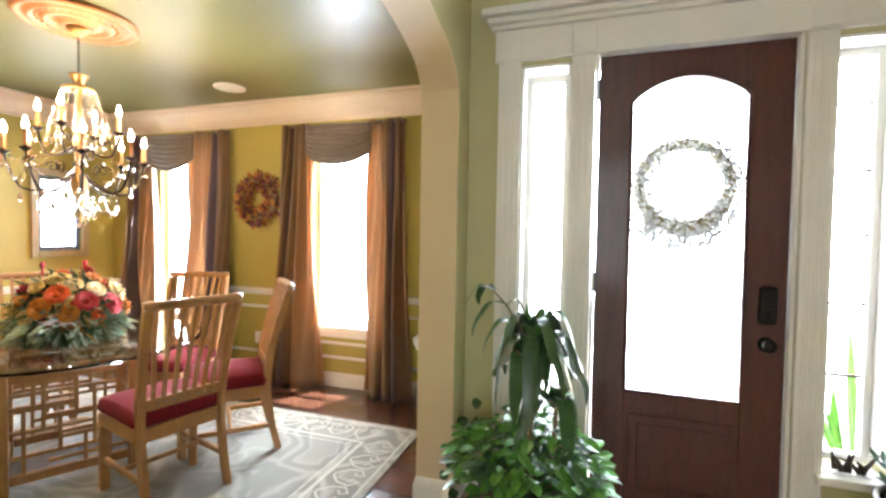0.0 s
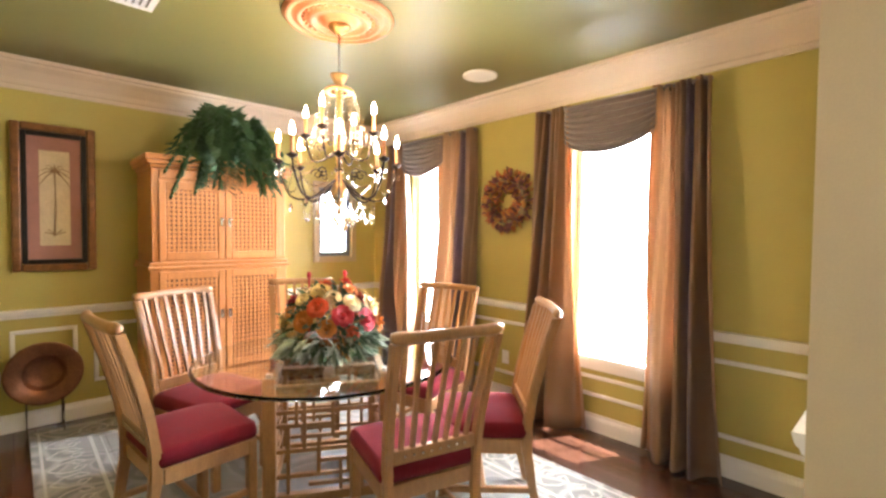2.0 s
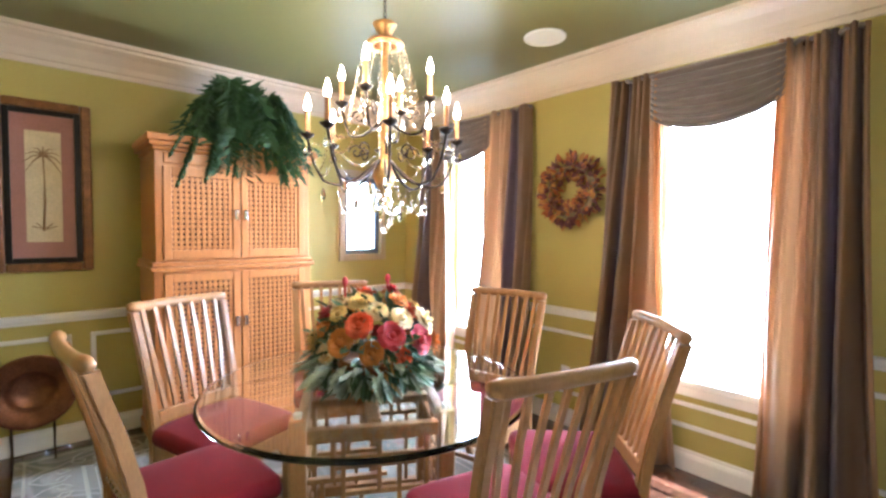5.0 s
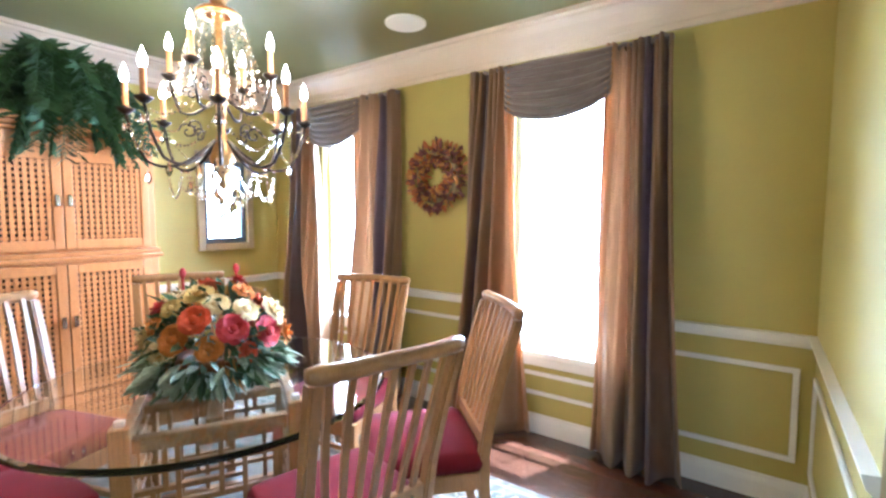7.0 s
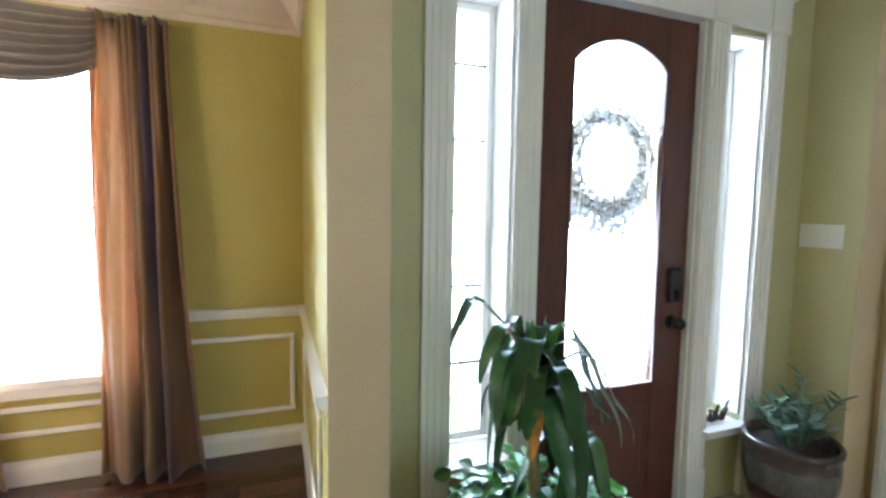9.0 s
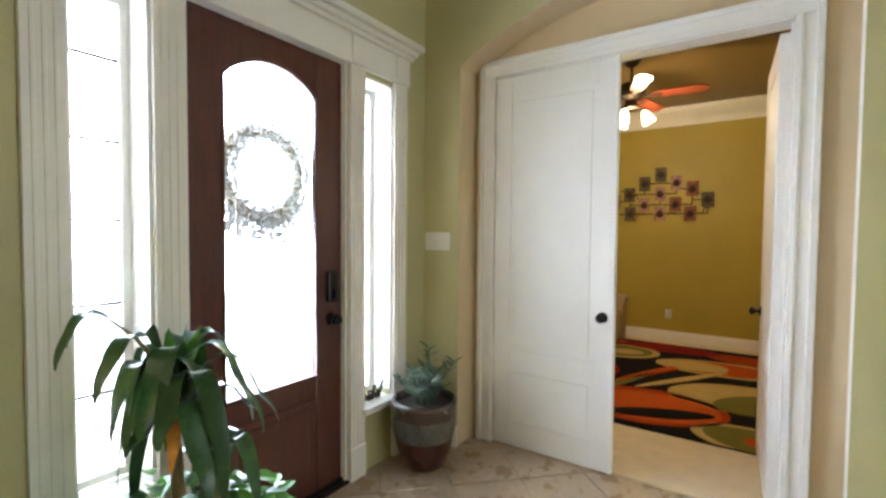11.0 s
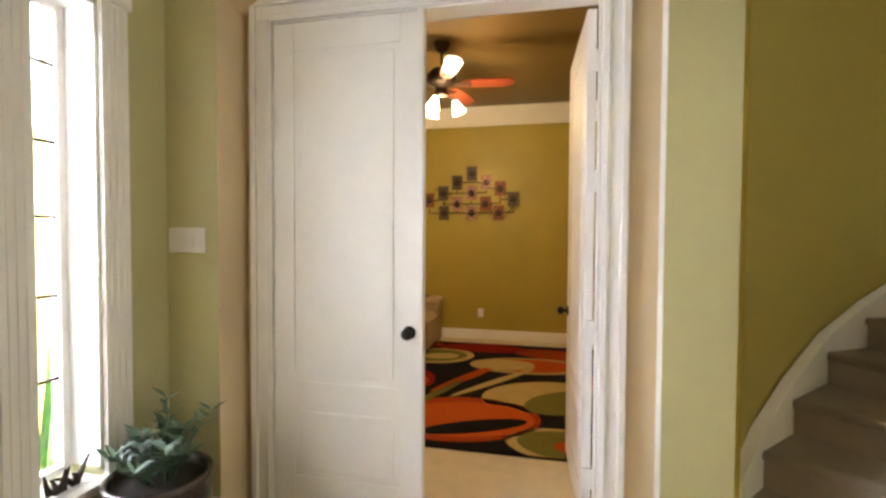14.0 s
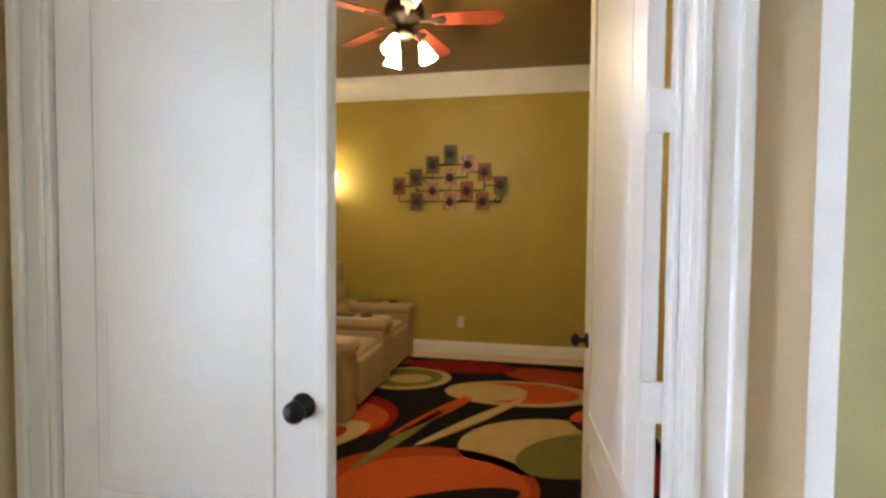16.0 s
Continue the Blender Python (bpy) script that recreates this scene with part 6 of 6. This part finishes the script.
# ---- plants in the hall ----
def tall_plant():
    ob = thing("corn_plant", "tall cane plant with long drooping leaves and ivy at its foot", "plant")
    c = Vector((0.61, 1.92, 0))
    mv = Matrix.Translation(c)
    part("planter", turned(bmesh.new(), [(0.001, 0.0), (0.15, 0.0), (0.17, 0.05), (0.21, 0.30), (0.225, 0.36), (0.215, 0.37), (0.20, 0.345), (0.001, 0.335)], 30, mv), WICKER, ob, "woven grey basket planter", smooth=True)
    head = c + Vector((0.0, 0.01, 0.93))
    part("cane", tube(bmesh.new(), [c + Vector((0.01, 0.0, 0.33)), c + Vector((0.004, 0.004, 0.55)), c + Vector((-0.004, 0.01, 0.75)), head], 0.022, 10, 0.75), STEM, ob, "pale beige cane", smooth=True)
    part("cane", tube(bmesh.new(), [c + Vector((0.10, -0.03, 0.33)), c + Vector((0.115, -0.035, 0.52)), c + Vector((0.12, -0.03, 0.72))], 0.014, 8, 0.7), STEM, ob, smooth=True)
    shoot = [head, head + Vector((-0.05, 0.0, 0.10)), head + Vector((-0.11, 0.0, 0.19)), head + Vector((-0.17, 0.01, 0.25))]
    part("shoot", tube(bmesh.new(), shoot, 0.008, 6, 0.5), STEM, ob, smooth=True)
    rnd = random.Random(31)

    def long_leaf(b, az, reach, rise, drop, width, material=LEAF, label=""):
        """A strap leaf that arches out of the crown and hangs from its bend."""
        out = Vector((math.cos(az), math.sin(az), 0))
        side = Vector((-out.y, out.x, 0))
        roll = rnd.uniform(-0.5, 0.5)
        bm, prev, n = bmesh.new(), None, 13
        for j in range(n):
            s = j / (n - 1)
            far = reach * (1 - (1 - min(1, s * 1.05)) ** 1.7)
            p = b + out * far + Vector((0, 0, rise * math.sin(math.pi * min(1, 1.7 * s)) - drop * max(0, s - 0.30) ** 1.5 * 1.75))
            p += side * 0.02 * math.sin(3 * s + roll * 4)
            w = width * (math.sin(math.pi * (0.06 + 0.93 * s ** 0.85)) ** 0.75) * 0.5 + 0.003
            tilt = side * math.cos(roll * s) + Vector((0, 0, 1)) * math.sin(roll * s)
            wave = 0.12 * w * math.sin(9 * s + roll * 7)
            row = [bm.verts.new(p - tilt * w + Vector((0, 0, 0.22 * w + wave))), bm.verts.new(p - tilt * w * 0.5 + Vector((0, 0, 0.06 * w))), bm.verts.new(p), bm.verts.new(p + tilt * w * 0.5 + Vector((0, 0, 0.06 * w))), bm.verts.new(p + tilt * w + Vector((0, 0, 0.22 * w - wave)))]
            if prev:
                for i in range(4):
                    bm.faces.new((prev[i], prev[i + 1], row[i + 1], row[i]))
            prev = row
        return part("leaf", bm, material, ob, label, smooth=True)

    for k in range(22):
        az = 2.399963 * k + 0.5
        east = 0.5 + 0.5 * math.cos(az)
        reach = rnd.uniform(0.13, 0.22) + 0.17 * east * rnd.uniform(0.3, 1.0)
        if math.sin(az) > 0.3:
            reach *= 0.75
        long_leaf(head - Vector((0, 0, 0.009 * k - 0.09)), az, reach, rnd.uniform(0.05, 0.14), rnd.uniform(0.28, 0.38) if k % 6 == 1 else rnd.uniform(0.05, 0.20), rnd.uniform(0.05, 0.076))
    for k in range(5):
        long_leaf(c + Vector((0.12, -0.03, 0.70)), 1.3 * k - 1.2, rnd.uniform(0.10, 0.22), 0.06, rnd.uniform(0.10, 0.24), rnd.uniform(0.06, 0.08))
    for p, az, ln in ((shoot[3], 3.3, 0.13), (shoot[3], 2.5, 0.09), (shoot[2], 3.9, 0.16), (shoot[2], 0.4, 0.10), (shoot[1], 3.5, 0.16), (shoot[1], 5.3, 0.13)):
        long_leaf(p, az, ln, 0.02, ln * 0.8, 0.045)
    for k in range(6):
        a = 1.05 * k
        tip = head + Vector((0.05 * math.cos(a) + 0.03, 0.05 * math.sin(a), 0.17 + 0.03 * (k % 2)))
        part("young_leaf", leaf_blade(bmesh.new(), head + Vector((0, 0, 0.03)), tip, 0.03, Vector((math.sin(a), -math.cos(a), 0.2)), n=4), IVY, ob, smooth=True)
    long_leaf(c + Vector((-0.02, -0.03, 0.91)), 3.7, 0.05, 0.01, 0.18, 0.05, mat("yellowing_leaf", (0.55, 0.25, 0.03), 0.5, var=0.4, scale=20), "yellowing orange leaf")
    for material, count, seed in ((IVY, 330, 3), (LEAF, 150, 4)):
        rnd = random.Random(seed)
        bm = bmesh.new()
        for _ in range(count):
            a = rnd.uniform(0, 6.283)
            r = 0.34 * math.sqrt(rnd.uniform(0.02, 1))
            z = 0.40 + 0.24 * (1 - (r / 0.37) ** 2) * rnd.uniform(0.1, 1) + rnd.uniform(-0.06, 0.07)
            p = c + Vector((r * math.cos(a), r * math.sin(a) * 0.85, z))
            d = Vector((math.cos(a) + rnd.uniform(-0.6, 0.6), math.sin(a) + rnd.uniform(-0.6, 0.6), rnd.uniform(-0.5, 0.5))).normalized()
            leaf_blade(bm, p, p + d * rnd.uniform(0.05, 0.09), rnd.uniform(0.035, 0.062), Vector((rnd.uniform(-0.4, 0.4), rnd.uniform(-0.4, 0.4), 1)), droop=0.015, n=4, fold=0.12)
            if rnd.random() < 0.4:
                tube(bm, [c + Vector((r * 0.3 * math.cos(a), r * 0.3 * math.sin(a), 0.34)), p], 0.002, 3)
        tagged(part("ivy", bm, material, ob), kind="stuff")
    # one trailing runner of dark ivy towards the wall
    rnd = random.Random(17)
    bm = bmesh.new()
    for k in range(14):
        p = c + Vector((-0.24 - 0.012 * k + rnd.uniform(-0.03, 0.03), 0.08 + rnd.uniform(-0.06, 0.06), 0.60 - 0.03 * k + rnd.uniform(-0.03, 0.03)))
        leaf_blade(bm, p, p + Vector((rnd.uniform(-0.08, 0.02), rnd.uniform(-0.04, 0.04), rnd.uniform(-0.07, -0.01))), 0.055, Vector((0.3, -1, 0.4)), n=4)
    tagged(part("ivy", bm, LEAF, ob), kind="stuff")


tall_plant()


def small_pot():
    ob = thing("potted_succulent", "glazed brown ceramic pot with a grey-green leafy plant", "plant")
    c = Vector((2.15, 2.125, 0))
    mv = Matrix.Translation(c) @ Matrix.Diagonal((1.09, 1.09, 1.08, 1))
    part("pot", turned(bmesh.new(), [(0.001, 0.0), (0.105, 0.0), (0.12, 0.015), (0.15, 0.10), (0.167, 0.175)], 36, mv), POT, ob, "dark red brown glazed lower body", smooth=True)
    part("glaze_band", turned(bmesh.new(), [(0.167, 0.175), (0.175, 0.21), (0.178, 0.25), (0.178, 0.295)], 36, mv), POTRIM, ob, "blue-grey dripped glaze band", smooth=True)
    part("rim", turned(bmesh.new(), [(0.178, 0.295), (0.172, 0.34), (0.182, 0.355), (0.184, 0.375), (0.172, 0.385), (0.16, 0.37), (0.157, 0.34), (0.001, 0.335)], 36, mv), POTLIP, ob, "dark brown glazed rim", smooth=True)
    part("soil", turned(bmesh.new(), [(0.156, 0.342), (0.10, 0.352), (0.001, 0.356)], 20, mv), SOIL, ob)
    rnd = random.Random(12)
    for k in range(17):
        a = 2.4 * k
        lean = 0.04 if k == 0 else rnd.uniform(0.08, 0.30)
        h = 0.32 if k == 0 else rnd.uniform(0.08, 0.22)
        tip = c + Vector((lean * math.cos(a), lean * math.sin(a) * 0.6, 0.385 + h))
        base = c + Vector((0.05 * math.cos(a), 0.05 * math.sin(a), 0.375))
        bm = tube(bmesh.new(), [base, (base + tip) / 2 + Vector((0, 0, 0.03)), tip], 0.006, 5, 0.5)
        for j in range(16):
            s = 0.2 + 0.8 * j / 15
            p = base + (tip - base) * s + Vector((0, 0, 0.12 * s * (1 - s)))
            q = 2.2 * j
            d = Vector((math.cos(q), math.sin(q), 0.55)).normalized()
            leaf_blade(bm, p, p + d * rnd.uniform(0.05, 0.09), 0.024, Vector((0, 0, 1)), n=3)
        tagged(part("sprig", bm, SUCC, ob), kind="stuff")


small_pot()


def sill_ornament():
    ob = thing("driftwood_ornament", "small dark twisted driftwood ornament on the window sill", "ornament")
    rnd = random.Random(6)
    wood = mat("dark_driftwood", (0.05, 0.03, 0.02), 0.8, var=0.4, scale=30)
    for k in range(9):
        a = rnd.uniform(0, 6.283)
        p = Vector((1.98 + rnd.uniform(-0.06, 0.06), F + 0.03, 0.405))
        bm = tube(bmesh.new(), [p, p + Vector((0.04 * math.cos(a), 0.015 * math.sin(a), 0.04)), p + Vector((0.08 * math.cos(a), 0.02 * math.sin(a), rnd.uniform(0.03, 0.10)))], 0.014, 6, 0.3)
        part("twig", bm, wood, ob, smooth=True)


sill_ornament()
sn = thing("snake_plant", "spiky snake plant outside the sidelight window", "plant")
rnd = random.Random(3)
part("pot", turned(bmesh.new(), [(0.001, -0.15), (0.13, -0.15), (0.17, 0.2), (0.15, 0.2), (0.001, 0.17)], 20, Matrix.Translation((2.22, 2.88, 0))), POT, sn, smooth=True)
for k in range(12):
    a = 2.4 * k
    bm = leaf_blade(bmesh.new(), (2.22 + 0.05 * math.cos(a), 2.88 + 0.05 * math.sin(a), 0.18), (2.22 + rnd.uniform(0.1, 0.26) * math.cos(a), 2.88 + 0.12 * math.sin(a), rnd.uniform(0.65, 1.02)), 0.045, Vector((rnd.uniform(-1, 1), rnd.uniform(-1, 1), 0.1)), n=5)
    part("leaf", bm, IVY, sn)


# ---- floor pieces ----
def piece_mesh(name, outline, z0, z1, material, bevel=0.002):
    bm = prism(bmesh.new(), outline, z1 - z0, Matrix.Translation((0, 0, z0)))
    top = [e for e in bm.edges if all(v.co.z > z1 - 1e-5 for v in e.verts)]
    bmesh.ops.bevel(bm, geom=top, offset=bevel, segments=1, affect="EDGES")
    bmesh.ops.recalc_face_normals(bm, faces=bm.faces[:])
    me = bpy.data.meshes.new(name)
    bm.to_mesh(me)
    bm.free()
    me.materials.append(material)
    return me


FD = bpy.data.objects["floor_dining"]
PW, PL = 0.115, 1.15
plank = piece_mesh("plank", [(0.0005, 0.0005), (PL - 0.0005, 0.0005), (PL - 0.0005, PW - 0.0005), (0.0005, PW - 0.0005)], -0.011, 0.0, CHERRY)
rnd = random.Random(8)
y, j = 0.0, 0
while y < W - 0.01:
    x = L + 0.01 - rnd.uniform(0.02, PL - 0.1)
    while x < 0.02:
        if not (x > -3.9 and x + PL < -0.45 and y > 0.75 and y < 2.75) and x > L - 0.9:
            o = new("plank", plank)
            xa = max(x, L + 0.004)
            o.location = (xa, y, 0)
            o.scale = (min(PL, 0.028 - xa, x + PL - xa) / PL, 1, 1)
            o.parent = FD
        x += PL
    y += PW
FH_ = bpy.data.objects["floor_hall"]
TS = 0.40
tile = piece_mesh("stone_tile", [(0.003, 0.003), (TS - 0.003, 0.003), (TS - 0.003, TS - 0.003), (0.003, TS - 0.003)], -0.008, 0.0, STONE, 0.004)


def clipped(poly, x0, x1, y0, y1):
    """The part of a polygon inside a rectangle."""
    for axis, lim, sign in ((0, x0, 1), (0, x1, -1), (1, y0, 1), (1, y1, -1)):
        out = []
        for p, q in zip(poly, poly[1:] + poly[:1]):
            dp, dq = sign * (p[axis] - lim), sign * (q[axis] - lim)
            if dp >= 0:
                out.append(p)
            if dp * dq < 0:
                t = dp / (dp - dq)
                out.append((p[0] + (q[0] - p[0]) * t, p[1] + (q[1] - p[1]) * t))
        poly = out
    return poly


rot = Matrix.Rotation(radians(45), 4, "Z")
square = [(0.003, 0.003), (TS - 0.003, 0.003), (TS - 0.003, TS - 0.003), (0.003, TS - 0.003)]
for i in range(-14, 20):
    for j in range(-14, 20):
        p = Matrix.Translation((1.2, 1.0, 0)) @ rot @ Matrix.Translation((i * TS, j * TS, 0))
        corners = [tuple((p @ Vector((x, y, 0)))[:2]) for x, y in square]
        rest = clipped(corners, 0.064, 2.69, -2.6, F + 0.2)
        if len(rest) < 3:
            continue
        if rest == corners:
            o = new("stone_tile", tile)
            o.matrix_world = p
        else:
            area = abs(sum(a[0] * b[1] - b[0] * a[1] for a, b in zip(rest, rest[1:] + rest[:1]))) / 2
            if area < 0.002:
                continue
            o = new("stone_tile", piece_mesh("stone_tile", rest, -0.008, 0.0, STONE, 0.002))
        o.parent = FH_
struct("door_sill_strip", bms((0.028, 0.062, -1.4, JY - 0.01, -0.005, 0.004), bevel=0.002), CHERRY, "dark wood strip between plank and stone floors", "threshold")
